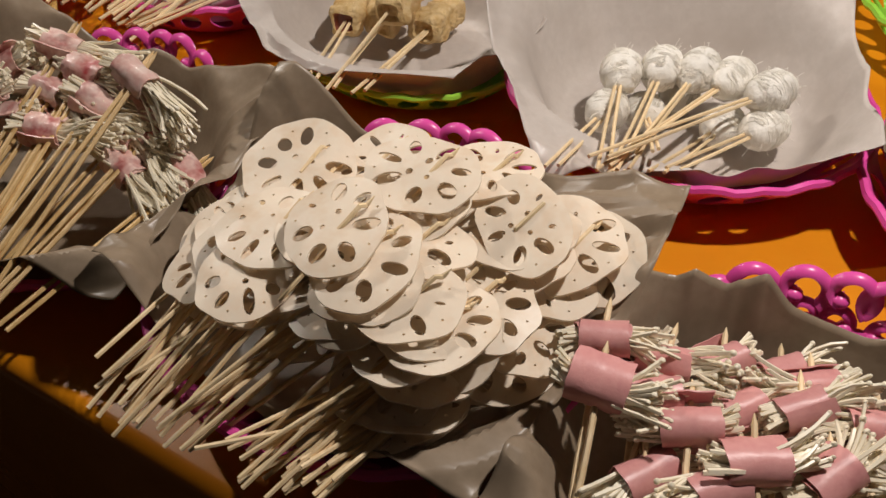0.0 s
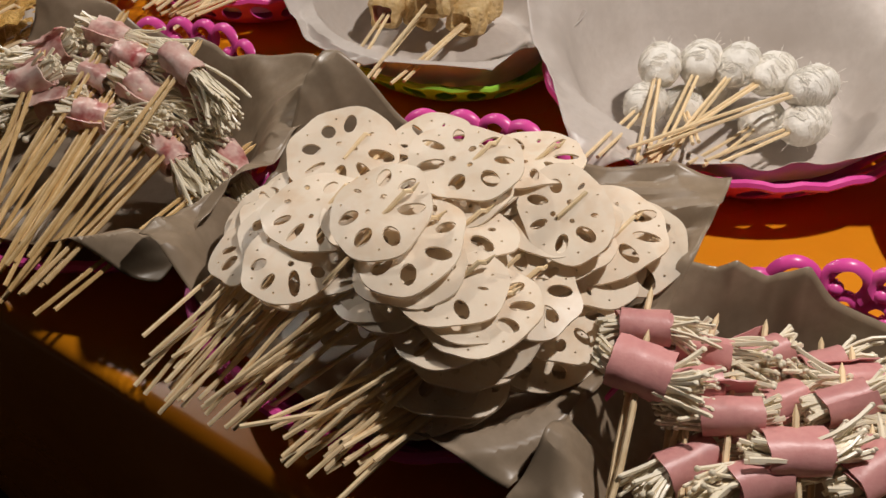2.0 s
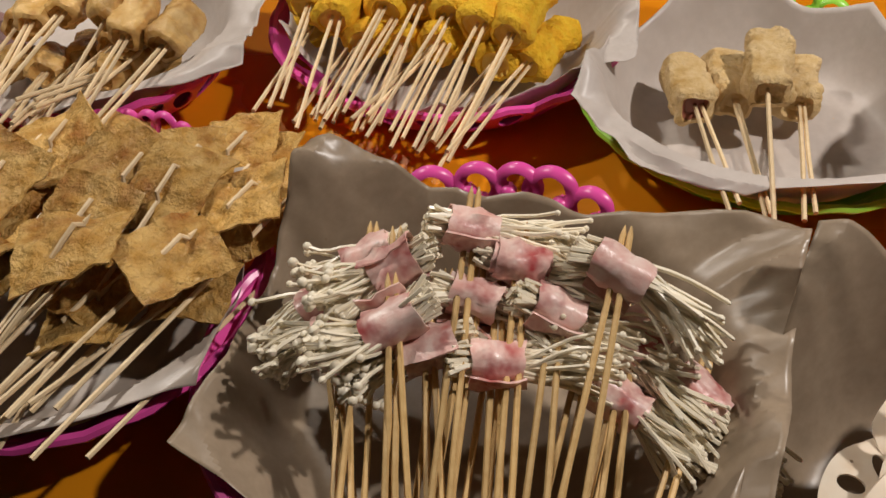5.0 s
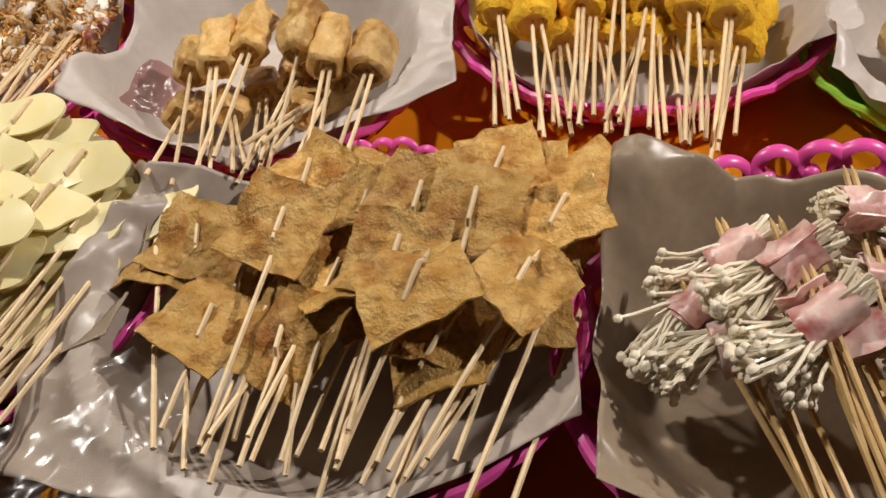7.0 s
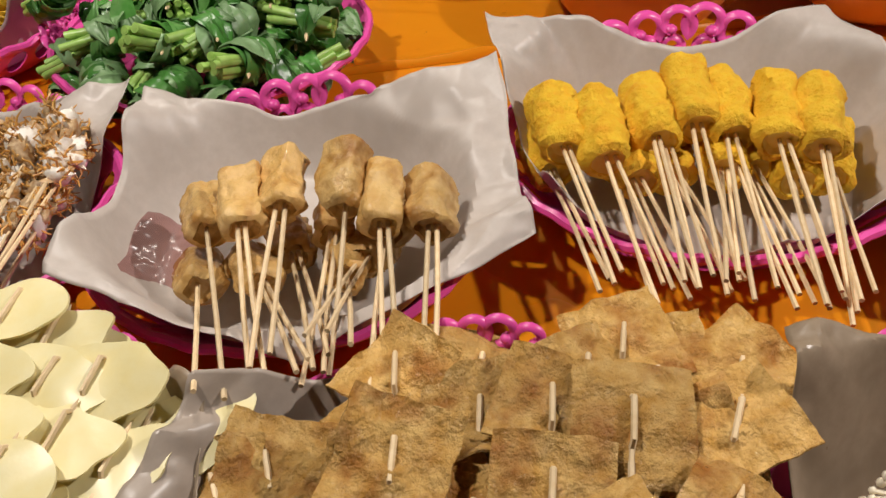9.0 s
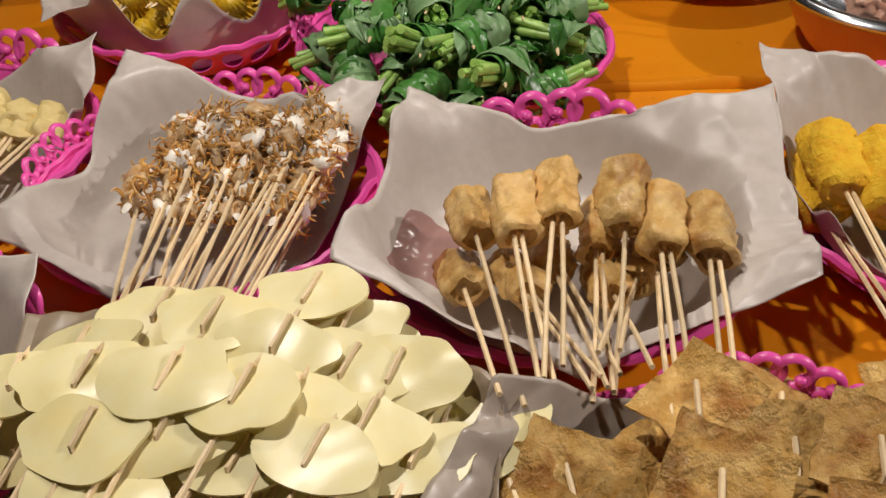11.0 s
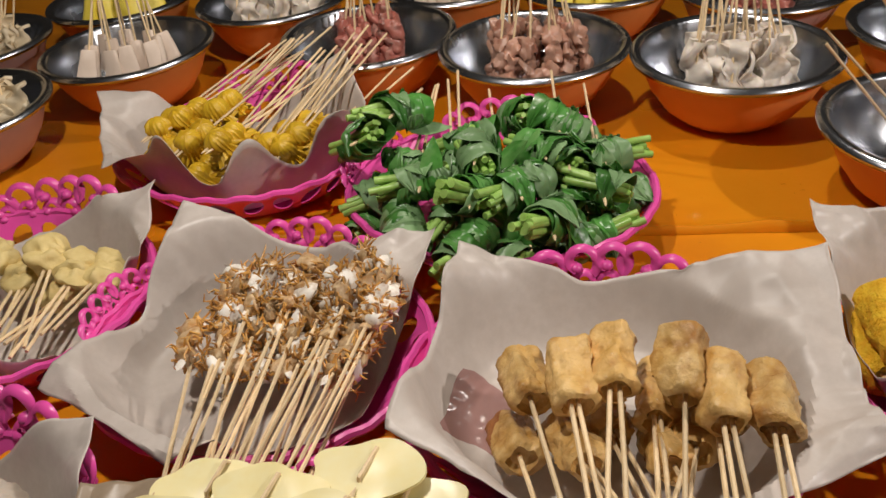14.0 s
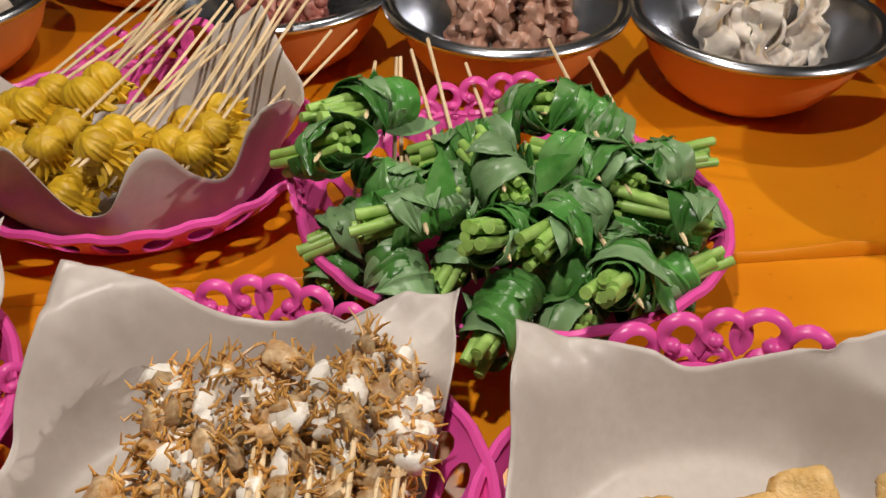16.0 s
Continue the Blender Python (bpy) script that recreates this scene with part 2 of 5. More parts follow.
CHICK = mat("yellow_skin", (0.80, 0.62, 0.05), (0.86, 0.70, 0.12), 80, 0.42, 0.4, 120, spread=0.1)
WOODY = mat("dark_floor", (0.05, 0.035, 0.025), (0.08, 0.06, 0.045), 6, 0.7, 0.3, 30)

# ---------------- table and floor ----------------
def uv(u, v):
    p = U * u + V * v
    return (p.x, p.y)


EDGE = 0.948
bm = bmesh.new()
prof = [(EDGE + 0.006, -0.74), (EDGE + 0.002, -0.4), (EDGE - 0.002, -0.10), (EDGE - 0.002, -0.02)]
prof += [(EDGE - 0.002 + 0.012 * (1 - math.cos(a)), -0.012 + 0.012 * math.sin(a)) for a in (0.0, 0.4, 0.8, 1.2, math.pi / 2)]
prof += [(EDGE + 0.2, 0.0), (EDGE + 1.0, 0.0), (3.2, 0.0), (3.21, -0.74)]
cols = []
for k in range(121):
    u = -3.2 + 5.2 * k / 120
    col = []
    for v, z in prof:
        wave = 0.012 * min(1, -z / 0.3) * math.sin(u * 17 + 2 * math.sin(u * 5)) if z < -0.03 else 0
        col.append(bm.verts.new((*uv(u, v - wave), z)))
    cols.append(col)
for a, b in zip(cols, cols[1:]):
    for k in range(len(prof) - 1):
        bm.faces.new((a[k], b[k], b[k + 1], a[k + 1]))
tagged(part("tablecloth", bm, None, None, "", VINYL), "glossy orange vinyl tablecloth draped over a stall table", "tablecloth", kind="structure")

# the second length of vinyl, whose hem lies over the first
bm = bmesh.new()
rows = []
for k in range(90):
    x = -1.6 + 3.0 * k / 89
    y0 = 1.876 - 0.31 * x
    row = []
    lift = 0.0045 + 0.0065 * max(0, n3(x * 22, 3.3, 0)) + 0.008 * math.exp(-((x - 0.265) / 0.02) ** 2)
    for dy, z in ((0.0, 0.0004), (0.0008, 0.002 + lift * 0.6), (0.005, 0.0028 + lift), (0.012, 0.003 + lift * 0.5), (0.026, 0.003), (0.5, 0.003), (1.0, 0.003)):
        row.append(bm.verts.new((x, y0 + dy + 0.004 * n3(x * 9, 0, 1), z)))
    rows.append(row)
for a, b in zip(rows, rows[1:]):
    for k in range(6):
        bm.faces.new((a[k], b[k], b[k + 1], a[k + 1]))
tagged(part("tablecloth_overlap", bm, None, None, "", VINYL), "second orange vinyl sheet with a raised creased hem", "tablecloth", kind="structure")

bm = bmesh.new()
bmesh.ops.create_grid(bm, x_segments=8, y_segments=8, size=6)
tagged(part("floor", bm, None, Matrix.Translation((0, 1.5, -0.75)), "", WOODY), "dark street floor under the stall table", "floor", kind="structure")

# ---------------- baskets ----------------
BA, BB = 0.165, 0.14


def on_wall(phi, h):
    """A point of the basket's flared side: h 0 at the foot, 1 at the rim, above 1 on the lace."""
    k = 0.74 + 0.26 * min(h, 1.0) ** 0.8 + 0.10 * max(0, h - 1)
    return Vector((BA * k * math.cos(phi), BB * k * math.sin(phi), 0.006 + 0.046 * h))


def scroll(bm, phi0, s0, h0, r, sign, sweep=4.6, thick=0.0044):
    """An arch of flat plastic that springs from the rim, bends over and curls inward to a round bulb."""
    pts, rad = [], []
    n = 24
    for i in range(n + 1):
        f = i / n
        a = -0.75 + sweep * f
        q = r * (1 - 0.66 * max(0.0, (f - 0.45) / 0.55) ** 1.3)
        drop = 0.30 * r * max(0.0, (f - 0.45) / 0.55)
        s, h = s0 + sign * q * math.cos(a), h0 + q * math.sin(a) - drop * 0.3
        pts.append(on_wall(phi0 + s / 0.15, 1 + h / 0.046))
        rad.append(thick * (1.0 + 0.55 * max(0, (f - 0.72) / 0.28) ** 2))
    end = pts[-1]
    tube(bm, pts, rad, 8, 0.36, normals=[Vector((p.x / BA ** 2, p.y / BB ** 2, -18)).normalized() for p in pts])
    blob(bm, end, (thick * 1.35, thick * 1.35, thick * 1.0), 10, 6)


def lace(phi0, size):
    """A raised crest on the rim: a rising and falling row of curled arches over a row of small ones."""
    bm = bmesh.new()
    for k in range(8):
        s = -0.087 + 0.0248 * k
        h = 0.029 * math.cos(s / 0.115 * math.pi / 2) - 0.005
        scroll(bm, phi0, s * size, h * size, (0.0140 if k % 3 else 0.0165) * size, 1 if k in (0, 2, 3, 6) else -1, 4.6, 0.0048 * size)
    for k in range(8):
        s = -0.084 + 0.0240 * k
        h = 0.009 * math.cos(s / 0.115 * math.pi / 2) - 0.006
        scroll(bm, phi0, s * size, h * size, 0.0112 * size, -1 if k % 2 else 1, 4.0, 0.0044 * size)
    return bm


def basket(name, centre, material, colour, crests=((90, 1.0),), scale=(1, 1, 1), turn=0.0):
    base = root(name, Matrix.Translation((*centre, 0.0045 if centre[1] > 1.876 - 0.31 * centre[0] - 0.12 else 0.0)) @ Matrix.Rotation(ANG + turn, 4, "Z"),
                colour + " plastic basket with a lacy scrolled rim on the tablecloth", "basket", "baskets on the stall table")
    base.scale = scale
    if colour not in made:
        bm = bmesh.new()
        n = 48
        rings = []
        for k, z in ((0.0, 0.0035), (0.4, 0.0035), (0.60, 0.0035), (0.64, 0.0002), (0.68, 0.0035), (0.74, 0.006)):
            rings.append([bm.verts.new((BA * max(k, 0.02) * math.cos(math.tau * i / n), BB * max(k, 0.02) * math.sin(math.tau * i / n), z)) for i in range(n)])
        for a, b in zip(rings, rings[1:]):
            for i in range(n):
                bm.faces.new((a[i], a[(i + 1) % n], b[(i + 1) % n], b[i]))
        bm.faces.new(rings[0])
        foot = mesh_of("base", bm, material)
        # side: panels, each pierced by a leaf-shaped opening
        bm = bmesh.new()
        m = 26
        for i in range(m):
            p0 = math.tau * i / m
            w = math.tau / m
            outer, inner, back_o, back_i = [], [], [], []
            for k in range(12):
                a = math.tau * (k + 0.5) / 12
                cx, cy = math.cos(a), math.sin(a)
                q = max(abs(cx), abs(cy))
                outer.append(on_wall(p0 + w * (0.5 + 0.5 * cx / q), 0.5 + 0.5 * cy / q))
                sx = 0.34 * cx + (0.12 if i % 2 else -0.12) * cy
                inner.append(on_wall(p0 + w * (0.5 + sx), 0.52 + 0.30 * cy))
            for loop, store in ((outer, back_o), (inner, back_i)):
                for p in loop:
                    nrm = Vector((p.x / BA ** 2, p.y / BB ** 2, 0)).normalized() * 0.003
                    store.append(bm.verts.new(p - nrm))
            fo, fi = [bm.verts.new(p) for p in outer], [bm.verts.new(p) for p in inner]
            for k in range(12):
                j = (k + 1) % 12
                bm.faces.new((fo[k], fo[j], fi[j], fi[k]))
                bm.faces.new((back_o[j], back_o[k], back_i[k], back_i[j]))
                bm.faces.new((fi[k], fi[j], back_i[j], back_i[k]))
        bmesh.ops.remove_doubles(bm, verts=bm.verts, dist=0.00002)
        side = mesh_of("side", bm, material)
        bm = bmesh.new()
        pts = []
        for i in range(97):
            a = math.tau * i / 96
            p = on_wall(a, 1.0)
            p.z += 0.0016 * math.sin(a * 26)
            pts.append(p)
        tube(bm, pts, 0.0042, 7)
        made[colour] = (foot, side, mesh_of("rim", bm, material), {})
    foot, side, rim, crest_meshes = made[colour]
    part("base", foot, base)
    part("side", side, base)
    part("rim", rim, base)
    for c in crests:
        if c not in crest_meshes:
            crest_meshes[c] = mesh_of("lace_crest", lace(radians(c[0]), c[1]), material)
        part("lace_crest", crest_meshes[c], base)
    return base


made = {}
BACK = ((90, 1.0),)
LOW = ((90, 0.66),)
WITH_SIDE = ((94, 0.86), (172, 0.66))
C = dict(lotus=(0.535, 0.970), enoki=(0.262, 1.125), ham=(0.79, 0.80), white=(0.81, 1.21), tofu=(0.552, 1.345), egg=(0.315, 1.515),
         skin=(-0.01, 1.275), potato=(-0.27, 1.42), fish=(-0.02, 1.585), crab=(-0.275, 1.731), green=(-0.01, 1.90), dumpling=(-0.275, 2.115),
         fritter=(-0.53, 1.895), bun=(-0.54, 1.56), side_a=(1.08, 1.03), side_b=(1.19, 1.33))
for key, centre in C.items():
    lime = key in ("tofu", "side_b")
    basket("lime_basket" if lime else "pink_basket", centre, LIME if lime else PINK, "lime green" if lime else "magenta pink",
           WITH_SIDE if key in ("crab", "green") else (LOW if key in ("skin", "potato") else BACK), (0.90, 0.86, 0.80) if key == "tofu" else ((0.94, 0.94, 1) if key in ("fish", "crab") else (1, 1, 1)))


# ---------------- paper liners ----------------
def liner(key, nodes, material, label, seed, rumple=1.0, floor=0.010, waves=()):
    """A square of paper pressed into its basket. nodes: its four corners and, between them, the middles of its edges."""
    small = 0.9 if key == "tofu" else (0.94 if key in ("fish", "crab") else 1.0)
    c = C[key]
    c0, e0, c1, e1, c2, e2, c3, e3 = [Vector(q) for q in nodes]
    mid = Vector((*c, floor))
    grid = [[c0, e3, c3], [e0, mid, e2], [c1, e1, c2]]
    n = 100
    rr = random.Random(int(seed * 10))
    layers = []
    for cells, amp in ((2.2, 0.008), (5.0, 0.016), (9.0, 0.009), (16.0, 0.0034)):
        a = rr.uniform(0, math.pi)
        table = {}
        layers.append((cells, amp, math.cos(a), math.sin(a), table, rr.uniform(0, 9)))

    def facets(s, t):
        """Height of paper crushed into flat facets with sharp creases between them."""
        total = 0.0
        for cells, amp, ca, sa, table, off in layers:
            x = (ca * s - sa * t + 0.22 * n3(s * 1.3 + off, t * 1.3, 1)) * cells * 0.5
            y = (sa * s + ca * t + 0.22 * n3(s * 1.3, t * 1.3 + off, 7)) * cells * 0.5
            ix, iy = math.floor(x), math.floor(y)
            fx, fy = x - ix, y - iy

            def node(i, j):
                if (i, j) not in table:
                    table[(i, j)] = rr.uniform(-1, 1)
                return table[(i, j)]

            if fx + fy < 1:
                h = node(ix, iy) * (1 - fx - fy) + node(ix + 1, iy) * fx + node(ix, iy + 1) * fy
            else:
                h = node(ix + 1, iy + 1) * (fx + fy - 1) + node(ix, iy + 1) * (1 - fx) + node(ix + 1, iy) * (1 - fy)
            total += amp * h
        return total

    bm = bmesh.new()
    rows = []

    def lag(x):
        return (0.5 * x * (x - 1), 1 - x * x, 0.5 * x * (x + 1))

    for i in range(n + 1):
        row = []
        for j in range(n + 1):
            s, t = -1 + 2 * i / n, -1 + 2 * j / n
            a, b = [[0.15 * x + 0.85 * y for x, y in zip(lag(q), (max(0, -q), 1 - abs(q), max(0, q)))] for q in (s, t)]
            p = Vector((0, 0, 0))
            for k in range(3):
                for q in range(3):
                    p += grid[k][q] * (a[k] * b[q])
            # pressed flat on the basket's floor, up along its side
            d = Vector((p.x - c[0], p.y - c[1], 0))
            la, lb = d.dot(U) / (BA * small), d.dot(V) / (BB * small)
            stop = 0.985 + 1.1 * max(0, abs(la) - 0.30)
            if lb > 0 and math.hypot(la, lb) > stop > abs(la):
                lb = math.sqrt(stop * stop - la * la)
                d = U * (la * BA * small) + V * (lb * BB * small)
                p.x, p.y = c[0] + d.x, c[1] + d.y
            e = math.hypot(d.dot(U) / BA, d.dot(V) / BB) / small
            g = min(1, max(0, (e - 0.62) / 0.40))
            g = g * g * (3 - 2 * g)
            z = floor * (1 - g) + max(p.z, 0.05) * g if e > 0.62 else floor
            edge = max(abs(s), abs(t))
            w = edge ** 3 * rumple
            f1 = n3(p.x * 11 + seed, p.y * 11, seed * 1.7)
            f2 = n3(p.x * 24 + seed, p.y * 24 + seed, 5.0)
            z += w * (0.006 * f1 + 0.002 * f2)
            z += rumple * facets(s, t) * (0.12 + 0.88 * g) * (0.55 + 0.45 * edge)
            for side, t0, wide, rise in waves:
                x, depth = (t, -s) if side == "front" else (s, t)
                z += rise * math.exp(-((x - t0) / wide) ** 2) * max(0, depth) ** 2 * g
            shift = Vector((f2, f1, 0)) * 0.006 * edge ** 4
            low = 0.068 if 0.955 < e < 1.06 else (0.010 + 0.058 * max(0, (e - 0.80) / 0.155) if e < 0.955 else max(0.012, 0.068 - 0.16 * (e - 1.06)))
            row.append(bm.verts.new((p.x + shift.x, p.y + shift.y, low + 0.5 * (z - low + math.sqrt((z - low) ** 2 + 0.007 ** 2)))))
        rows.append(row)
    for i in range(n):
        for j in range(n):
            bm.faces.new((rows[i][j], rows[i + 1][j], rows[i + 1][j + 1], rows[i][j + 1]))
    ob = part("paper_liner", mesh_of("paper", bm, material, True, 22), None, None, label)
    s = ob.modifiers.new("thick", "SOLIDIFY")
    s.thickness = 0.0005
    return tagged(ob, label, "paper sheet", "paper liners in the baskets")


OILED = "crumpled brown oiled paper sheet lining a pink basket"
CLEAN = "creased pale grey paper sheet lining a plastic basket"
liner("lotus", [(0.35, 0.968, 0.10), (0.41, 1.05, 0.09), (0.465, 1.125, 0.12), (0.60, 1.075, 0.10), (0.757, 0.998, 0.112), (0.70, 0.90, 0.08), (0.60, 0.80, 0.06), (0.45, 0.885, 0.05)], KRAFT, OILED, 1.3)
liner("enoki", [(0.10, 1.10, 0.08), (0.14, 1.20, 0.085), (0.194, 1.292, 0.116), (0.315, 1.245, 0.085), (0.478, 1.150, 0.10), (0.435, 1.065, 0.085), (0.365, 0.955, 0.07), (0.225, 0.995, 0.06)], KRAFT, OILED, 2.9)
liner("ham", [(0.60, 0.79, 0.06), (0.655, 0.865, 0.08), (0.705, 0.94, 0.10), (0.80, 0.935, 0.095), (0.93, 0.86, 0.10), (0.92, 0.74, 0.08), (0.85, 0.64, 0.07), (0.70, 0.70, 0.05)], KRAFT, OILED, 4.1)
liner("white", [(0.665, 1.07, 0.055), (0.645, 1.17, 0.085), (0.625, 1.258, 0.125), (0.74, 1.36, 0.10), (0.985, 1.36, 0.12), (0.962, 1.21, 0.095), (0.93, 1.075, 0.08), (0.80, 1.075, 0.055)], PAPER, CLEAN, 5.2, 0.7)
liner("tofu", [(0.48, 1.225, 0.055), (0.42, 1.27, 0.065), (0.385, 1.335, 0.085), (0.448, 1.428, 0.09), (0.55, 1.485, 0.10), (0.66, 1.40, 0.09), (0.69, 1.28, 0.09), (0.60, 1.205, 0.06)], PAPER, CLEAN, 6.3, 0.6)
liner("egg", [(0.165, 1.51, 0.075), (0.185, 1.60, 0.09), (0.20, 1.675, 0.12), (0.335, 1.645, 0.085), (0.475, 1.57, 0.10), (0.48, 1.46, 0.09), (0.455, 1.395, 0.08), (0.29, 1.385, 0.052)], PAPER, CLEAN, 7.7, 0.7)
liner("skin", [(-0.235, 1.235, 0.06), (-0.185, 1.345, 0.075), (-0.11, 1.42, 0.09), (0.035, 1.395, 0.075), (0.15, 1.33, 0.08), (0.13, 1.22, 0.07), (0.105, 1.14, 0.06), (-0.06, 1.12, 0.06)], WAXED, "crumpled waxed grey brown paper sheet lining a pink basket", 8.8)
liner("potato", [(-0.40, 1.33, 0.06), (-0.42, 1.45, 0.07), (-0.39, 1.58, 0.085), (-0.27, 1.56, 0.07), (-0.14, 1.47, 0.09), (-0.105, 1.41, 0.08), (-0.15, 1.30, 0.06), (-0.28, 1.28, 0.05)], KRAFT, OILED, 9.1, 0.7)
liner("bun", [(-0.62, 1.44, 0.06), (-0.66, 1.55, 0.07), (-0.64, 1.68, 0.09), (-0.50, 1.66, 0.085), (-0.388, 1.637, 0.09), (-0.40, 1.56, 0.075), (-0.43, 1.46, 0.06), (-0.52, 1.42, 0.05)], PAPER, CLEAN, 10.4, 0.5)
liner("fish", [(-0.185, 1.56, 0.10), (-0.13, 1.66, 0.095), (-0.088, 1.745, 0.10), (0.045, 1.69, 0.068), (0.187, 1.628, 0.115), (0.15, 1.52, 0.08), (0.13, 1.46, 0.07), (-0.05, 1.435, 0.052)], PAPER, CLEAN, 11.5, 0.7)
liner("crab", [(-0.45, 1.715, 0.065), (-0.385, 1.80, 0.08), (-0.325, 1.895, 0.105), (-0.203, 1.832, 0.066), (-0.097, 1.80, 0.095), (-0.16, 1.70, 0.06), (-0.20, 1.64, 0.05), (-0.34, 1.60, 0.048)], PAPER, CLEAN, 12.6, 0.6)
liner("fritter", [(-0.64, 1.74, 0.06), (-0.66, 1.85, 0.07), (-0.68, 2.0, 0.09), (-0.51, 2.01, 0.07), (-0.363, 1.97, 0.10), (-0.385, 1.88, 0.07), (-0.43, 1.80, 0.06), (-0.50, 1.75, 0.055)], PAPER, CLEAN, 13.7, 0.6, waves=(("right", -0.25, 0.3, 0.035), ("right", 0.35, 0.2, -0.015)))
liner("dumpling", [(-0.425, 2.035, 0.095), (-0.44, 2.13, 0.09), (-0.45, 2.235, 0.11), (-0.27, 2.225, 0.07), (-0.13, 2.20, 0.12), (-0.12, 2.10, 0.09), (-0.155, 2.02, 0.115), (-0.295, 1.978, 0.105)], PAPER, CLEAN, 14.8, 0.6,
      waves=(("front", -0.42, 0.12, 0.035), ("front", -0.10, 0.18, -0.030), ("front", 0.28, 0.22, 0.065), ("front", 0.58, 0.12, -0.010), ("front", 0.84, 0.16, 0.045)))
liner("side_a", [(0.95, 0.93, 0.06), (0.93, 1.02, 0.08), (0.945, 1.13, 0.10), (1.08, 1.18, 0.09), (1.22, 1.10, 0.10), (1.23, 1.0, 0.08), (1.20, 0.88, 0.07), (1.05, 0.88, 0.05)], KRAFT, OILED, 15.9, 0.7)

# ---------------- steel bowls ----------------
def bowl(centre, material, colour, scale=1.0):
    base = root("steel_bowl", Matrix.Translation((*centre, 0.0036)), colour + " enamelled steel mixing bowl with a rolled bright rim", "bowl", "bowls behind the baskets")
    if colour not in made:
        bm = bmesh.new()
        lathe(bm, [(0.004, 0.0), (0.055, 0.0), (0.066, 0.003), (0.085, 0.018), (0.102, 0.042), (0.113, 0.066), (0.117, 0.082)], 64)
        body = mesh_of("body", bm, material)
        bm = bmesh.new()
        lathe(bm, [(0.116, 0.080), (0.124, 0.0792), (0.1285, 0.081), (0.130, 0.085), (0.128, 0.0885), (0.123, 0.0902), (0.1175, 0.089), (0.1145, 0.085), (0.111, 0.066), (0.100, 0.042), (0.083, 0.020), (0.064, 0.006), (0.05, 0.004), (0.004, 0.004)], 64)
        made[colour] = (body, mesh_of("inside", bm, STEEL))
    body, inside = made[colour]
    part("body", body, base)
    part("rim_and_lining", inside, base, None, "bright steel lining and rolled rim")
    return base


BOWLS = [((-0.437, 2.435), "orange", "pale"), ((-0.085, 2.325), "orange", "red"), ((0.122, 2.185), "orange", "brown"), ((0.345, 2.057), "orange", "tripe"),
         ((0.445, 1.80), "orange", "brown"), ((-0.655, 2.30), "mauve", "beige"), ((-0.21, 2.57), "orange", "tripe"), ((0.09, 2.51), "orange", "pale"),
         ((0.295, 2.40), "orange", "yellow"), ((0.505, 2.27), "mauve", "red"), ((0.63, 2.02), "orange", "tripe"), ((-0.47, 2.70), "orange", "yellow"),
         ((-0.70, 2.58), "mauve", "beige"), ((0.675, 1.69), "orange", "brown"), ((0.925, 1.63), "orange", "tripe")]
for centre, colour, _ in BOWLS:
    bowl(centre, BOWL_ORANGE if colour == "orange" else BOWL_PINK, colour)

# ---------------- skewers ----------------
def stick_mesh(length, start=-0.022, hump=0.0, sides=6, r=0.0016, bend=0.0, material=None):
    """A bamboo stick along x from start to length; hump lifts it over the slice that it is threaded through."""
    bm = bmesh.new()
    xs = [start - 0.006, start, -0.014, -0.0115, 0.0, 0.0115, 0.014, 0.022, length * 0.6, length]
    pts = [(x, bend * math.sin(max(0, x) / length * math.pi), hump if -0.012 < x < 0.012 else (-hump * 0.8 if x < 0.023 else 0.0)) for x in xs]
    rad = [0.0003] + [r] * (len(xs) - 1)
    tube(bm, pts, rad, sides)
    return mesh_of("stick", bm, material or BAMBOO)


def skewer(name, label, category, group, head, butt, foods, roll=0.0, hump=0.0, sticks=(0.0,), extra=0.0, r=0.0016, tip=-0.022, wood=None):
    """A thing: sticks from head to butt with its food parts (name, mesh, label, pose) at head."""
    length = (Vector(butt) - Vector(head)).length + extra
    base = root(name, along(head, butt, roll), label, category, group)
    for k, y in enumerate(sticks):
        me = stick_mesh(length * (1 - 0.06 * k), tip, hump, bend=R.uniform(-0.002, 0.002), r=r, material=wood)
        part("stick", me, base, Matrix.Translation((0, y, 0)) @ Matrix.Rotation(R.uniform(-0.02, 0.02) + y * 6, 4, "Z"))
    for nm, me, lab, m in foods:
        ob = part(nm, me, base, m, lab)
        if nm in ("enoki_tuft", "leg_tangle", "carapace", "belly"):
            tagged(ob, kind="stuff")
    return base


def flat_pose(head, butt, roll, tilt, lean=0.0):
    """The pose, within a skewer's own frame, of a slice that lies level in the pile, turned at random and tilted a little."""
    own = along(head, butt, roll).to_3x3()
    toward = (Vector(butt) - Vector(head))
    yaw = math.atan2(toward.y, toward.x)
    level = Euler((R.gauss(0, tilt), R.gauss(0, tilt) + lean, yaw)).to_matrix()
    return (own.inverted() @ level).to_4x4()


def fan(heads, b0, b1, spread=0.012, zj=0.012):
    """For each head the free end of its stick: ends lie in a row from b0 to b1 in the heads' own order across the row."""
    b0, b1 = Vector(b0), Vector(b1)
    ax = (b1 - b0).normalized()
    order = sorted(range(len(heads)), key=lambda i: Vector(heads[i]).dot(ax))
    out = [None] * len(heads)
    for k, i in enumerate(order):
        f = (k + 0.5) / len(order)
        out[i] = b0.lerp(b1, f) + Vector((R.uniform(-spread, spread), R.uniform(-spread, spread), R.uniform(-zj, zj)))
    return out


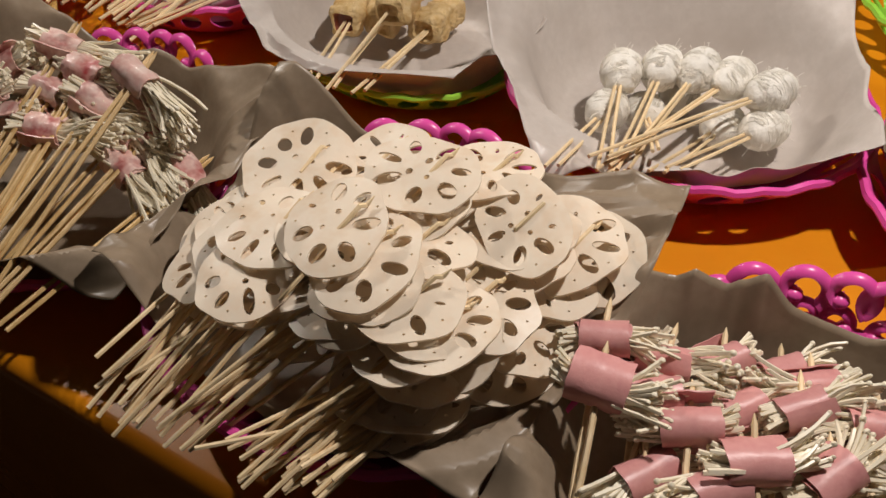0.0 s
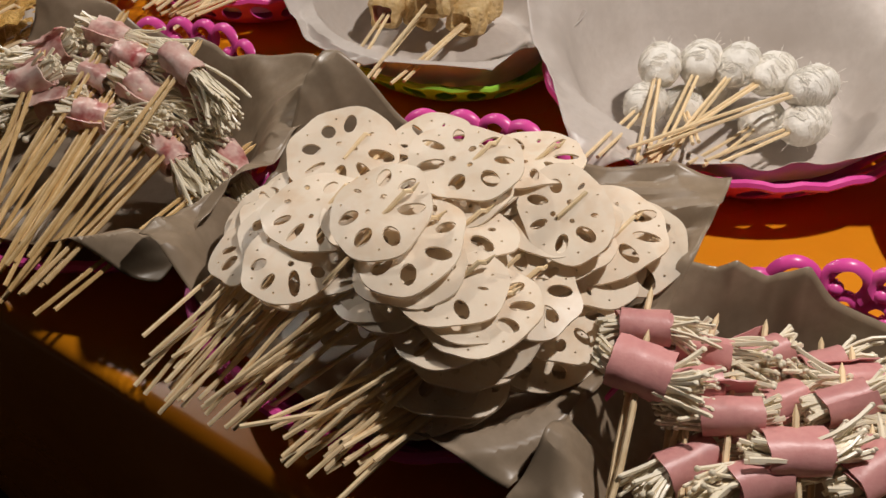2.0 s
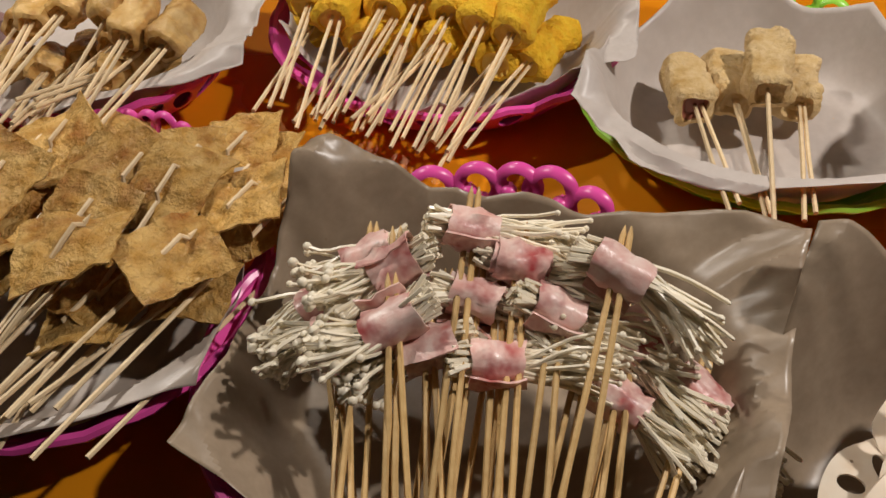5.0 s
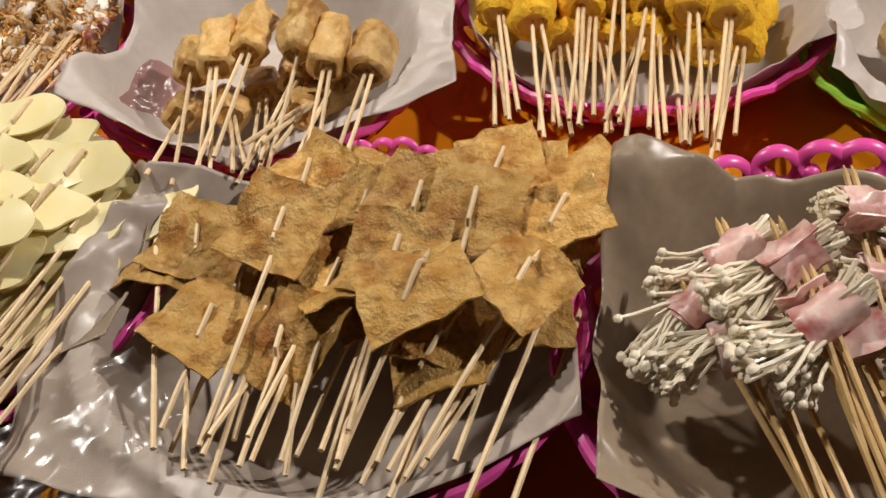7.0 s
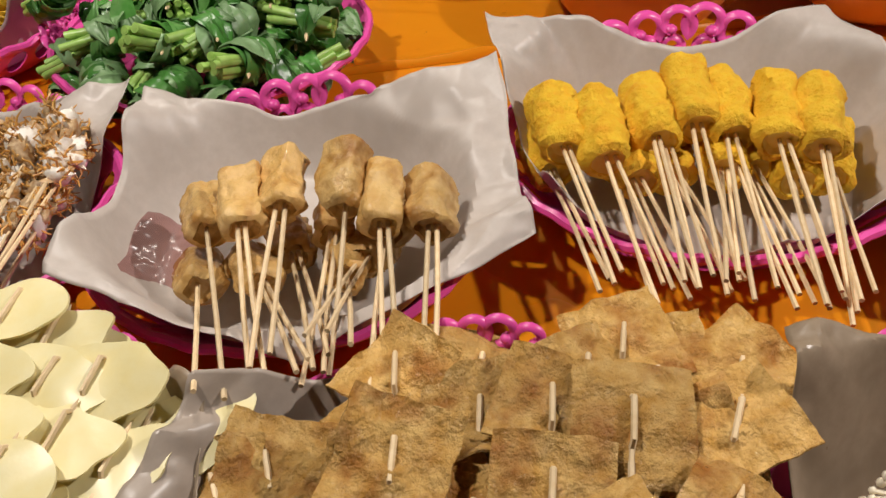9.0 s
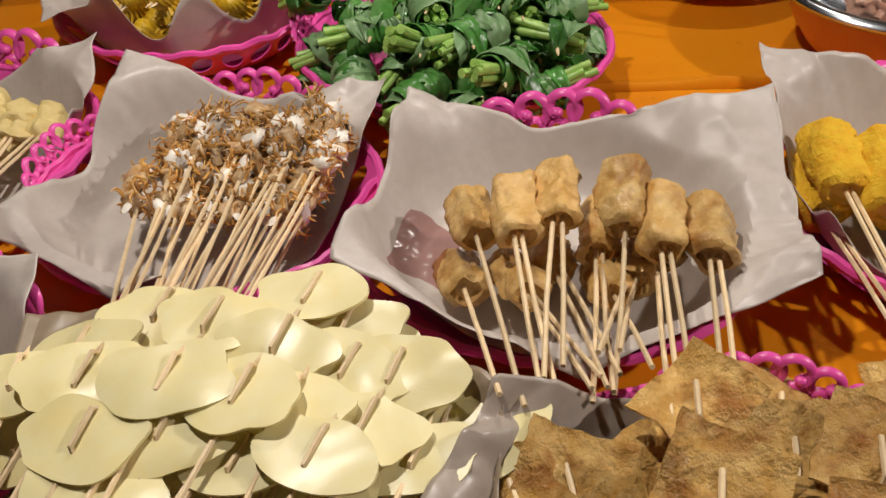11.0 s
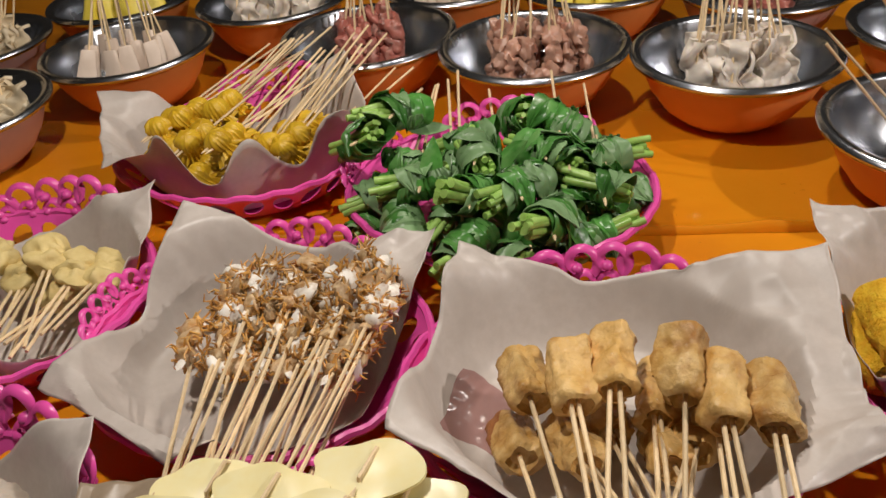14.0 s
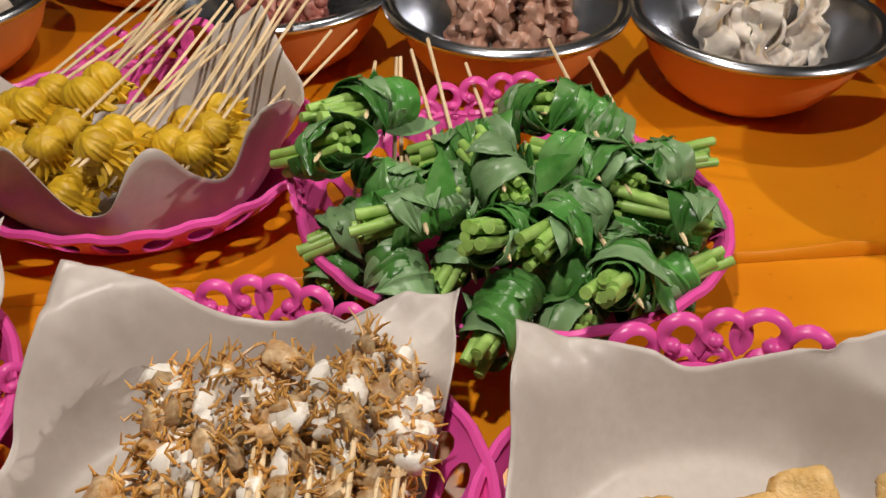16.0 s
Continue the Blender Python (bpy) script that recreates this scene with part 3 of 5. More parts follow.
def thick_slice(bm, outer, holes, thick, warp):
    """A flat slice with real holes: fills between the outline and the holes, then gives it thickness and a warp."""
    edges = []
    for loop in [outer, *holes]:
        vs = [bm.verts.new((x, y, 0)) for x, y in loop]
        edges += [bm.edges.new((a, b)) for a, b in zip(vs, vs[1:] + vs[:1])]
    bmesh.ops.triangle_fill(bm, edges=edges, use_beauty=True)
    top = bmesh.ops.extrude_face_region(bm, geom=bm.faces[:])
    for v in top["geom"]:
        if isinstance(v, bmesh.types.BMVert):
            v.co.z += thick
    for v in bm.verts:
        v.co.z += warp(v.co.x, v.co.y)


def lotus_slice(seed):
    r = random.Random(seed)
    bm = bmesh.new()
    big = r.uniform(0.035, 0.041)
    lobes = r.choice((7, 8, 9))
    ph = r.uniform(0, 6)
    el = r.uniform(0.76, 0.93)

    def rim(a):
        return big * (1 + 0.014 * math.cos(lobes * a + ph) + 0.11 * n3(math.cos(a) * 1.5 + seed, math.sin(a) * 1.5, 0.3))

    outer = [(rim(math.tau * k / 44) * math.cos(math.tau * k / 44), el * rim(math.tau * k / 44) * math.sin(math.tau * k / 44)) for k in range(44)]
    holes = []
    for k in range(lobes):
        a0 = math.tau * k / lobes + ph / lobes + r.uniform(-0.08, 0.08)
        rr = big * r.uniform(0.56, 0.66)
        la, lb = big * r.uniform(0.14, 0.25), big * r.uniform(0.075, 0.135)
        if r.random() < 0.10:
            la, lb = la * 0.4, lb * 0.4
        cx, cy = rr * math.cos(a0), el * rr * math.sin(a0)
        holes.append([(cx + la * math.cos(t) * math.cos(a0) - lb * math.sin(t) * math.sin(a0), cy + la * math.cos(t) * math.sin(a0) + lb * math.sin(t) * math.cos(a0)) for t in [math.tau * q / 12 for q in range(12)]])
    for k in range(r.choice((2, 3))):
        a0 = math.tau * k / 3 + ph
        rr, q = big * 0.2, big * r.uniform(0.035, 0.07)
        holes.append([(rr * math.cos(a0) + q * math.cos(t), rr * math.sin(a0) + q * math.sin(t)) for t in [math.tau * w / 8 for w in range(8)]])
    # specks between the holes and the rim
    for k in range(lobes):
        a0 = math.tau * (k + 0.5) / lobes + ph / lobes
        rr, q = big * 0.80, big * 0.022
        holes.append([(rr * math.cos(a0) + q * math.cos(t), el * rr * math.sin(a0) + q * math.sin(t)) for t in [math.tau * w / 6 for w in range(6)]])
    kx, ky = r.uniform(-3.0, -0.5), r.uniform(-3.0, 0.4)
    thick_slice(bm, outer, holes, 0.0014, lambda x, y: kx * x * x + ky * y * y + 0.0030 * n3(x * 34, y * 34, seed))
    return mesh_of("lotus_slice", bm, LOTUS, True, 40)


HEADS = [(0.501, 1.017, 0.130), (0.554, 1.038, 0.120), (0.586, 0.974, 0.155), (0.628, 0.993, 0.140), (0.469, 0.979, 0.120), (0.496, 0.951, 0.140), (0.536, 0.923, 0.160), (0.643, 0.945, 0.140),
         (0.452, 0.948, 0.110), (0.485, 0.920, 0.130), (0.579, 0.929, 0.140), (0.640, 0.935, 0.120), (0.679, 0.956, 0.110), (0.578, 0.886, 0.140), (0.696, 0.960, 0.090), (0.592, 0.873, 0.130),
         (0.640, 0.909, 0.090), (0.581, 0.877, 0.100), (0.575, 0.867, 0.080), (0.638, 0.902, 0.070), (0.613, 0.900, 0.120), (0.705, 0.963, 0.070), (0.530, 0.910, 0.120), (0.549, 0.905, 0.140)]
HEADS += [(x + R.uniform(-0.02, 0.02), y + R.uniform(-0.005, 0.02), z - 0.022) for x, y, z in HEADS[:24]]
HEADS += [(x + R.uniform(-0.018, 0.018), y + R.uniform(-0.016, 0.006), z - 0.011) for x, y, z in HEADS[:24]]
slices = [lotus_slice(s) for s in range(12)]
for i, (h, b) in enumerate(zip(HEADS, fan(HEADS, (0.385, 0.885, 0.072), (0.535, 0.805, 0.062), 0.016))):
    roll = R.uniform(-0.1, 0.1)
    pose_s = flat_pose(h, b, roll, 0.10, 0.14) @ Matrix.Translation((R.uniform(0.004, 0.012), R.uniform(-0.007, 0.007), 0)) @ Matrix.Rotation(R.uniform(0, 6.28), 4, "Z")
    skewer("lotus_skewer", "thin pale lotus root slice with holes on a bamboo stick", "lotus skewer", "lotus root skewers", h, b,
           [("lotus_slice", slices[i % 12], "", pose_s)], roll, 0.0022, extra=0.01, tip=-0.015)


def tapered_strand(bm, p0, p1, sag, r, cap, seg=5):
    p0, p1 = Vector(p0), Vector(p1)
    b1, b2, span = R.uniform(-0.08, 0.08), R.uniform(-0.05, 0.05), (p1 - p0).length
    pts = [p0.lerp(p1, k / seg) + Vector((span * (b1 * math.sin(k / seg * math.pi) + b2 * math.sin(k / seg * 2 * math.pi)), 0, -sag * (k / seg) ** 2 + span * b2 * math.sin(k / seg * math.pi))) for k in range(seg + 1)]
    tube(bm, pts, [r * 1.1] + [r] * seg, 5)
    if cap:
        d = (pts[-1] - pts[-2]).normalized()
        blob(bm, pts[-1] + d * 0.0004, (cap, cap, cap * 0.8), 7, 4)


def enoki_tuft(seed, n, reach, root_len, width, cap=0.0025):
    """A bundle of thin mushrooms lying along y: caps at one end, cut feet at the other."""
    r = random.Random(seed)
    bm = bmesh.new()
    for k in range(n):
        a, q = r.uniform(0, 6.28), math.sqrt(r.random())
        x0, z0 = 0.007 * q * math.cos(a), 0.007 * q * math.sin(a) + 0.001
        s = r.uniform(0.72, 1.12)
        tip = (x0 + r.gauss(0, width), reach * s, z0 + r.gauss(0, width * 0.55) + 0.003)
        foot = (x0 + r.gauss(0, width * 0.35), -root_len * r.uniform(0.8, 1.1), z0 + r.gauss(0, width * 0.3))
        mid = (x0, 0, z0)
        tapered_strand(bm, mid, tip, r.uniform(0.0, 0.020), r.uniform(0.0010, 0.0016), cap * r.uniform(0.6, 1.3))
        tapered_strand(bm, mid, foot, r.uniform(0, 0.008), r.uniform(0.0011, 0.0017), 0, 3)
    return mesh_of("enoki", bm, ENOKI)


def wrap_mesh(seed, radius, length, material, turns=1.6, rough=0.12, flap=0.004, thick=0.0009):
    """A thin slice rolled round the y axis, with its end lying loose."""
    bm = bmesh.new()
    r = random.Random(seed)
    n, m = 36, 6
    rows = []
    for i in range(n + 1):
        a = turns * math.tau * i / n
        q = radius * (0.74 + 0.26 * i / n) + (flap * max(0, (i / n - 0.86) / 0.14) ** 2)
        row = []
        for j in range(m + 1):
            y = (j / m - 0.5) * length * (1 + 0.10 * math.sin(a * 0.7 + seed))
            k = 1 + rough * n3(math.cos(a) * 2 + seed, math.sin(a) * 2, y * 120)
            row.append(bm.verts.new((q * k * math.cos(a), y + 0.002 * n3(a, seed, 1), q * k * math.sin(a))))
        rows.append(row)
    for a, b in zip(rows, rows[1:]):
        for j in range(m):
            bm.faces.new((a[j], b[j], b[j + 1], a[j + 1]))
    thicken(bm, thick)
    return mesh_of("wrap", bm, material, True, 75)


HEADS = [(0.281, 1.172, 0.130), (0.235, 1.160, 0.120), (0.221, 1.190, 0.100), (0.229, 1.122, 0.120), (0.190, 1.171, 0.090), (0.276, 1.136, 0.110), (0.318, 1.119, 0.110), (0.353, 1.123, 0.130),
         (0.304, 1.147, 0.120), (0.341, 1.075, 0.080), (0.388, 1.076, 0.070), (0.357, 1.107, 0.090), (0.246, 1.114, 0.100), (0.200, 1.143, 0.090), (0.281, 1.099, 0.100), (0.300, 1.165, 0.10), (0.26, 1.15, 0.09), (0.33, 1.10, 0.085)]
tufts = [enoki_tuft(s, 60, 0.046, 0.026, 0.0085, 0.0031) for s in range(5)]
long_tufts = [enoki_tuft(20 + s, 66, 0.060, 0.026, 0.0070, 0.0019) for s in range(4)]
bacon = [wrap_mesh(s, 0.0132, 0.030, BACON, 1.7, 0.34, 0.005, 0.0012) for s in range(4)]
for i, (h, b) in enumerate(zip(HEADS, fan(HEADS, (0.180, 0.985, 0.068), (0.285, 0.935, 0.062), 0.012))):
    right = h[0] > 0.27
    turn = Matrix.Rotation((0.0 if right else math.pi) + R.uniform(-0.35, 0.35) + ((-0.55 if h[0] > 0.33 else 0.0) if right else 0.15), 4, "Z") @ Matrix.Rotation(R.uniform(-0.45, 0.0), 4, "X") @ Matrix.Rotation(R.uniform(0, 6.28), 4, "Y")
    skewer("enoki_skewer", "white enoki mushrooms wrapped in raw bacon on paired bamboo sticks", "enoki skewer", "enoki bacon skewers", h, b,
           [("enoki_tuft", (long_tufts[i % 4] if right else tufts[i % 5]), "", turn), ("bacon_wrap", bacon[i % 4], "pink and white raw bacon strip", turn)], R.uniform(-0.15, 0.15), sticks=(-0.0025, 0.0025), extra=0.0, r=0.0018, wood=BAMBOO_BROWN)

HEADS = [(0.683, 0.882, 0.100), (0.675, 0.848, 0.100), (0.719, 0.872, 0.090), (0.706, 0.849, 0.090), (0.724, 0.828, 0.090), (0.762, 0.850, 0.070), (0.753, 0.803, 0.090), (0.793, 0.843, 0.080),
         (0.733, 0.795, 0.080), (0.795, 0.799, 0.080), (0.810, 0.865, 0.070), (0.760, 0.884, 0.070), (0.798, 0.883, 0.060), (0.709, 0.886, 0.070), (0.83, 0.83, 0.08), (0.85, 0.79, 0.08), (0.74, 0.84, 0.06), (0.70, 0.81, 0.07)]
short_tufts = [enoki_tuft(40 + s, 36, 0.038, 0.026, 0.007, 0.0018) for s in range(4)]
ham = [wrap_mesh(50 + s, 0.0125, 0.031, HAM, 1.8, 0.10, 0.007 if s % 3 == 1 else 0.0012) for s in range(5)]
for i, (h, b) in enumerate(zip(HEADS, fan(HEADS, (0.650, 0.785, 0.062), (0.80, 0.700, 0.06), 0.012))):
    turn = Matrix.Rotation(R.uniform(-0.3, 0.3) + (0.0 if i < 4 else 0.45) + (math.pi if R.random() < 0.45 else 0), 4, "Z") @ Matrix.Rotation(R.uniform(0, 6.2), 4, "Y")
    skewer("ham_roll_skewer", "pink ham slice rolled round enoki mushrooms on a bamboo stick", "ham skewer", "ham and enoki skewers", h, b,
           [("ham_slice", ham[i % 5], "", turn), ("enoki_tuft", short_tufts[i % 4], "thin white enoki mushrooms", turn)], R.uniform(-0.1, 0.1), sticks=(0.0,), extra=0.01, r=0.0019)


def roll_mesh(seed, r0, length, mats, square=0.0, rough=0.10, freq=70, hollow=0.55, seg=18, rings=16, taper=0.0, fine=0.0, seam=0.0, lump=0.0, slant=4):
    """A rolled piece along x with rounded ends and a hollow or filled core at the free end."""
    bm = bmesh.new()
    prof = []
    for i in range(rings + 1):
        f = i / rings
        x = (f - 0.62) * length
        q = r0 * (1 - taper * (f - 0.5) ** 2)
        e = min(f, 1 - f) * length / (0.35 * r0)
        if e < 1:
            q *= math.sqrt(max(0.0, 1 - (1 - e) ** 2)) * 0.35 + 0.65
        prof.append((x, q))
    prof.append((prof[-1][0] - 0.0015, r0 * hollow))
    prof.append((prof[-2][0] - 0.006, r0 * hollow * 0.7))
    prof = [(prof[0][0] + 0.001, r0 * 0.35)] + prof
    bend = random.Random(seed).uniform(-2, 2)
    rows = []
    for x, q in prof:
        row = []
        for k in range(seg):
            a = math.tau * k / seg
            s = 1 + square * (abs(math.cos(2 * a)) - 0.5) * -0.25 + seam * (((a / math.tau + x * slant + seed * 0.37) % 1.0) - 0.5)
            y, z = q * s * math.cos(a), q * s * math.sin(a) * (1 - 0.12 * square)
            w = 1 + rough * n3(x * freq + seed * 7, y * freq, z * freq) + fine * n3(x * 400, y * 400 + seed, z * 400) + lump * n3(x * 85, y * 110 + seed * 3, z * 110)
            row.append(bm.verts.new((x, y * w + bend * x * x, z * w)))
        rows.append(row)
    for i, (a, b) in enumerate(zip(rows, rows[1:])):
        for k in range(seg):
            bm.faces.new((a[k], a[(k + 1) % seg], b[(k + 1) % seg], b[k])).material_index = 1 if i >= len(rows) - 2 and len(mats) > 1 else 0
    bm.faces.new(rows[0])
    bm.faces.new(rows[-1]).material_index = 1 if len(mats) > 1 else 0
    return mesh_of("roll", bm, mats)


def floss_mesh(seed):
    """A stubby roll wound with white threads, frayed all round."""
    r = random.Random(seed)
    bm = bmesh.new()
    r0, length = 0.0185, 0.056
    blob(bm, (-0.004, 0, 0), (length / 2, r0, r0), 24, 16, 0.16, 110, Matrix.Identity(3), 0, seed)
    for k in range(140):
        x0, a0 = r.uniform(-0.029, 0.021), r.uniform(0, 6.28)
        lean, loose = r.uniform(-0.012, 0.012), r.uniform(0.98, 1.05)
        pts = []
        for j in range(9):
            a, x = a0 + j * 0.30, x0 + lean * j / 8
            q = r0 * math.sqrt(max(0.10, 1 - ((x + 0.004) / (length / 2)) ** 2)) * loose
            pts.append((x, q * math.cos(a), q * math.sin(a)))
        if r.random() < 0.35:
            e = Vector(pts[-1])
            pts.append(e * 1.22 + Vector((r.uniform(-0.004, 0.004), r.uniform(-0.003, 0.003), r.uniform(-0.003, 0.003))))
        tube(bm, pts, r.uniform(0.00012, 0.00030), 4)
    return mesh_of("floss_roll", bm, THREAD)


HEADS = [(0.751, 1.214, 0.066), (0.788, 1.218, 0.066), (0.820, 1.213, 0.066), (0.848, 1.205, 0.062), (0.872, 1.175, 0.068), (0.735, 1.181, 0.048), (0.867, 1.154, 0.045), (0.838, 1.172, 0.035), (0.812, 1.227, 0.032), (0.775, 1.20, 0.032)]
ENDS = [(0.713, 1.062, 0.078), (0.719, 1.060, 0.074), (0.725, 1.065, 0.072), (0.708, 1.060, 0.080), (0.704, 1.063, 0.088), (0.670, 1.059, 0.085), (0.765, 1.073, 0.070), (0.753, 1.065, 0.072), (0.73, 1.07, 0.066), (0.753, 1.070, 0.09)]
floss = [floss_mesh(s) for s in range(4)]
for i, (h, b) in enumerate(zip(HEADS, ENDS)):
    skewer("floss_roll_skewer", "stubby roll wound in frayed white shreds on bamboo sticks", "white roll skewer", "white floss roll skewers", h, b,
           [("floss_roll", floss[i % 4], "", Matrix.Rotation(R.uniform(0, 6), 4, "X"))], 0, sticks=(-0.002, 0.002))

HEADS = [(0.495, 1.362, 0.050), (0.531, 1.368, 0.044), (0.545, 1.342, 0.074), (0.582, 1.350, 0.044)]
ENDS = [(0.466, 1.212, 0.064), (0.484, 1.197, 0.064), (0.485, 1.182, 0.068), (0.508, 1.194, 0.064)]
for i, (h, b) in enumerate(zip(HEADS, ENDS)):
    me = roll_mesh(60 + i, 0.0190, 0.070, [CRUMB, SAUSAGE if i == 0 else CRUMB], 0.9, 0.30, 60, 0.6, seg=36, rings=28, fine=0.08, seam=0.15)
    skewer("crumbed_roll_skewer", "crumb-coated tofu roll on bamboo sticks lying on paper", "tofu roll skewer", "crumbed tofu roll skewers", h, b,
           [("tofu_roll", me, "", None)], R.uniform(-0.2, 0.2), sticks=(0.0, 0.004) if i != 2 else (0.0,), r=0.0018)
# crumbs on the paper
bm = bmesh.new()
for k in range(90):
    p = Vector((0.60, 1.335, 0.0125)) + U * R.gauss(0, 0.022) + V * R.gauss(0, 0.022)
    s = R.uniform(0.0005, 0.0016)
    blob(bm, p, (s, s, s * 0.7), 5, 3)
tagged(part("crumbs", bm, None, None, "", CRUMB), "loose tofu crumbs scattered on the paper liner", "crumbs", kind="stuff")

HEADS = [(0.201, 1.552, 0.080), (0.224, 1.524, 0.082), (0.269, 1.526, 0.082), (0.303, 1.521, 0.087), (0.326, 1.505, 0.078), (0.350, 1.477, 0.082), (0.374, 1.458, 0.082), (0.197, 1.565, 0.045), (0.250, 1.549, 0.045),
         (0.281, 1.516, 0.045), (0.340, 1.495, 0.045), (0.362, 1.463, 0.045), (0.390, 1.456, 0.045), (0.245, 1.515, 0.055), (0.315, 1.49, 0.055), (0.285, 1.535, 0.07), (0.335, 1.515, 0.06)]
egg_rolls = [roll_mesh(80 + s, 0.0195, 0.074, [EGG, EGG_END], 0.2, 0.28, 55, 0.6, seg=32, rings=28, fine=0.09, seam=0.12) for s in range(5)]
for i, (h, b) in enumerate(zip(HEADS, fan(HEADS, (0.150, 1.395, 0.072), (0.302, 1.312, 0.060), 0.014, 0.008))):
    skewer("egg_roll_skewer", "bright yellow crumbed egg roll on thin bamboo sticks", "egg roll skewer", "yellow egg roll skewers", h, b,
           [("egg_roll", egg_rolls[i % 5], "", Matrix.Rotation(R.uniform(-0.14, 0.14), 4, "Z") @ Matrix.Rotation(R.uniform(0, 6), 4, "X"))], 0, sticks=(-0.002, 0.003), r=0.0018)


def square_mesh(seed):
    """A blistered square of fried tofu skin, curled at its corners."""
    r = random.Random(seed)
    bm = bmesh.new()
    n = 20
    w, d = r.uniform(0.058, 0.070), r.uniform(0.052, 0.064)
    kx, ky, kt = r.uniform(-6, 4), r.uniform(-7, 3), r.uniform(-6, 6)
    if seed % 5 == 4:
        kx, ky = 9, -7
    rows = []
    for i in range(n + 1):
        row = []
        for j in range(n + 1):
            x, y = (i / n - 0.5) * w, (j / n - 0.5) * d
            e = max(abs(i / n - 0.5), abs(j / n - 0.5)) * 2
            z = kx * x * x + ky * y * y + kt * x * y + 0.0056 * n3(x * 48 + seed, y * 44, 1) + 0.0048 * abs(n3(x * 80 + seed, y * 80, 4)) + 0.0004 * n3(x * 300, y * 300, seed)
            j1, j2 = 0.0016 * n3(y * 90, seed, i), 0.0016 * n3(x * 90, seed, j)
            row.append(bm.verts.new((x + j1 * e ** 4, y + j2 * e ** 4, z)))
        rows.append(row)
    for i in range(n):
        for j in range(n):
            bm.faces.new((rows[i][j], rows[i + 1][j], rows[i + 1][j + 1], rows[i][j + 1]))
    thicken(bm, 0.0013)
    return mesh_of("tofu_skin", bm, SKIN, True, 75)


HEADS = [(0.132, 1.349, 0.075), (0.064, 1.315, 0.095), (0.093, 1.283, 0.105), (0.142, 1.262, 0.100), (-0.002, 1.382, 0.085), (-0.027, 1.315, 0.105), (0.040, 1.225, 0.118), (0.100, 1.213, 0.108), (-0.007, 1.314, 0.080), (0.029, 1.332, 0.085), (0.180, 1.300, 0.075), (0.037, 1.267, 0.100), (0.047, 1.371, 0.070), (-0.085, 1.270, 0.085), (-0.117, 1.360, 0.070), (-0.087, 1.357, 0.075), (-0.042, 1.244, 0.085), (0.040, 1.199, 0.085), (0.116, 1.261, 0.085), (-0.003, 1.277, 0.085), (0.143, 1.329, 0.070), (0.098, 1.335, 0.080), (-0.060, 1.307, 0.080)]
HEADS += [(x + R.uniform(-0.02, 0.02), y + R.uniform(-0.02, 0.01), z - 0.035) for x, y, z in HEADS[3:13]]
squares = [square_mesh(s) for s in range(10)]
for i, (h, b) in enumerate(zip(HEADS, fan(HEADS, (-0.125, 1.195, 0.078), (0.045, 1.115, 0.072), 0.018))):
    roll = R.uniform(-0.1, 0.1)
    turn = flat_pose(h, b, roll, 0.17, 0.14) @ Matrix.Rotation(R.uniform(-0.8, 0.8), 4, "Z")
    skewer("tofu_skin_skewer", "crisp blistered golden fried tofu skin square on a bamboo stick", "tofu skin skewer", "fried tofu skin skewers", h, b,
           [("tofu_skin", squares[i % 10], "", turn)], roll, 0.0035, extra=0.0, r=0.0018, tip=-0.016)


def potato_slice(seed):
    r = random.Random(seed)
    bm = bmesh.new()
    a0, b0 = r.uniform(0.035, 0.043), r.uniform(0.021, 0.026)
    kx, ky, kt = r.uniform(-1.6, 0.6), r.uniform(-3, 1), r.uniform(-1.5, 1.5)
    n = 14
    rows = []
    for i in range(n + 1):
        row = []
        for j in range(n + 1):
            p, q = -1 + 2 * i / n, -1 + 2 * j / n
            px, py = p * math.sqrt(1 - q * q / 2), q * math.sqrt(1 - p * p / 2)
            t = math.atan2(py, px)
            w = 1 + 0.24 * n3(math.cos(t) * 1.3 + seed, math.sin(t) * 1.3, 2)
            x, y = a0 * px * w, b0 * py * w
            row.append(bm.verts.new((x, y, kx * x * x + ky * y * y + kt * x * y + 0.0034 * n3(x * 34, y * 34, seed))))
        rows.append(row)
    for u, v in zip(rows, rows[1:]):
        for j in range(n):
            bm.faces.new((u[j], v[j], v[j + 1], u[j + 1]))
    thicken(bm, 0.0019)
    return mesh_of("potato_slice", bm, POTATO, True, 60)


HEADS = [(-0.346, 1.523, 0.100), (-0.296, 1.542, 0.100), (-0.338, 1.490, 0.110), (-0.262, 1.513, 0.110), (-0.200, 1.516, 0.110), (-0.181, 1.494, 0.100), (-0.287, 1.463, 0.120), (-0.223, 1.483, 0.110), (-0.247, 1.442, 0.120), (-0.187, 1.458, 0.100),
         (-0.222, 1.434, 0.110), (-0.162, 1.446, 0.100), (-0.185, 1.415, 0.100), (-0.214, 1.397, 0.110), (-0.335, 1.446, 0.110), (-0.290, 1.439, 0.110), (-0.161, 1.395, 0.090), (-0.142, 1.413, 0.080), (-0.122, 1.400, 0.080), (-0.383, 1.511, 0.100),
         (-0.177, 1.385, 0.080), (-0.219, 1.384, 0.090), (-0.254, 1.413, 0.100), (-0.146, 1.386, 0.070), (-0.328, 1.417, 0.100)]
HEADS += [(x + R.uniform(-0.025, 0.02), y + R.uniform(-0.03, 0.005), z - 0.03) for x, y, z in HEADS[:22]]
potatoes = [potato_slice(s) for s in range(9)]
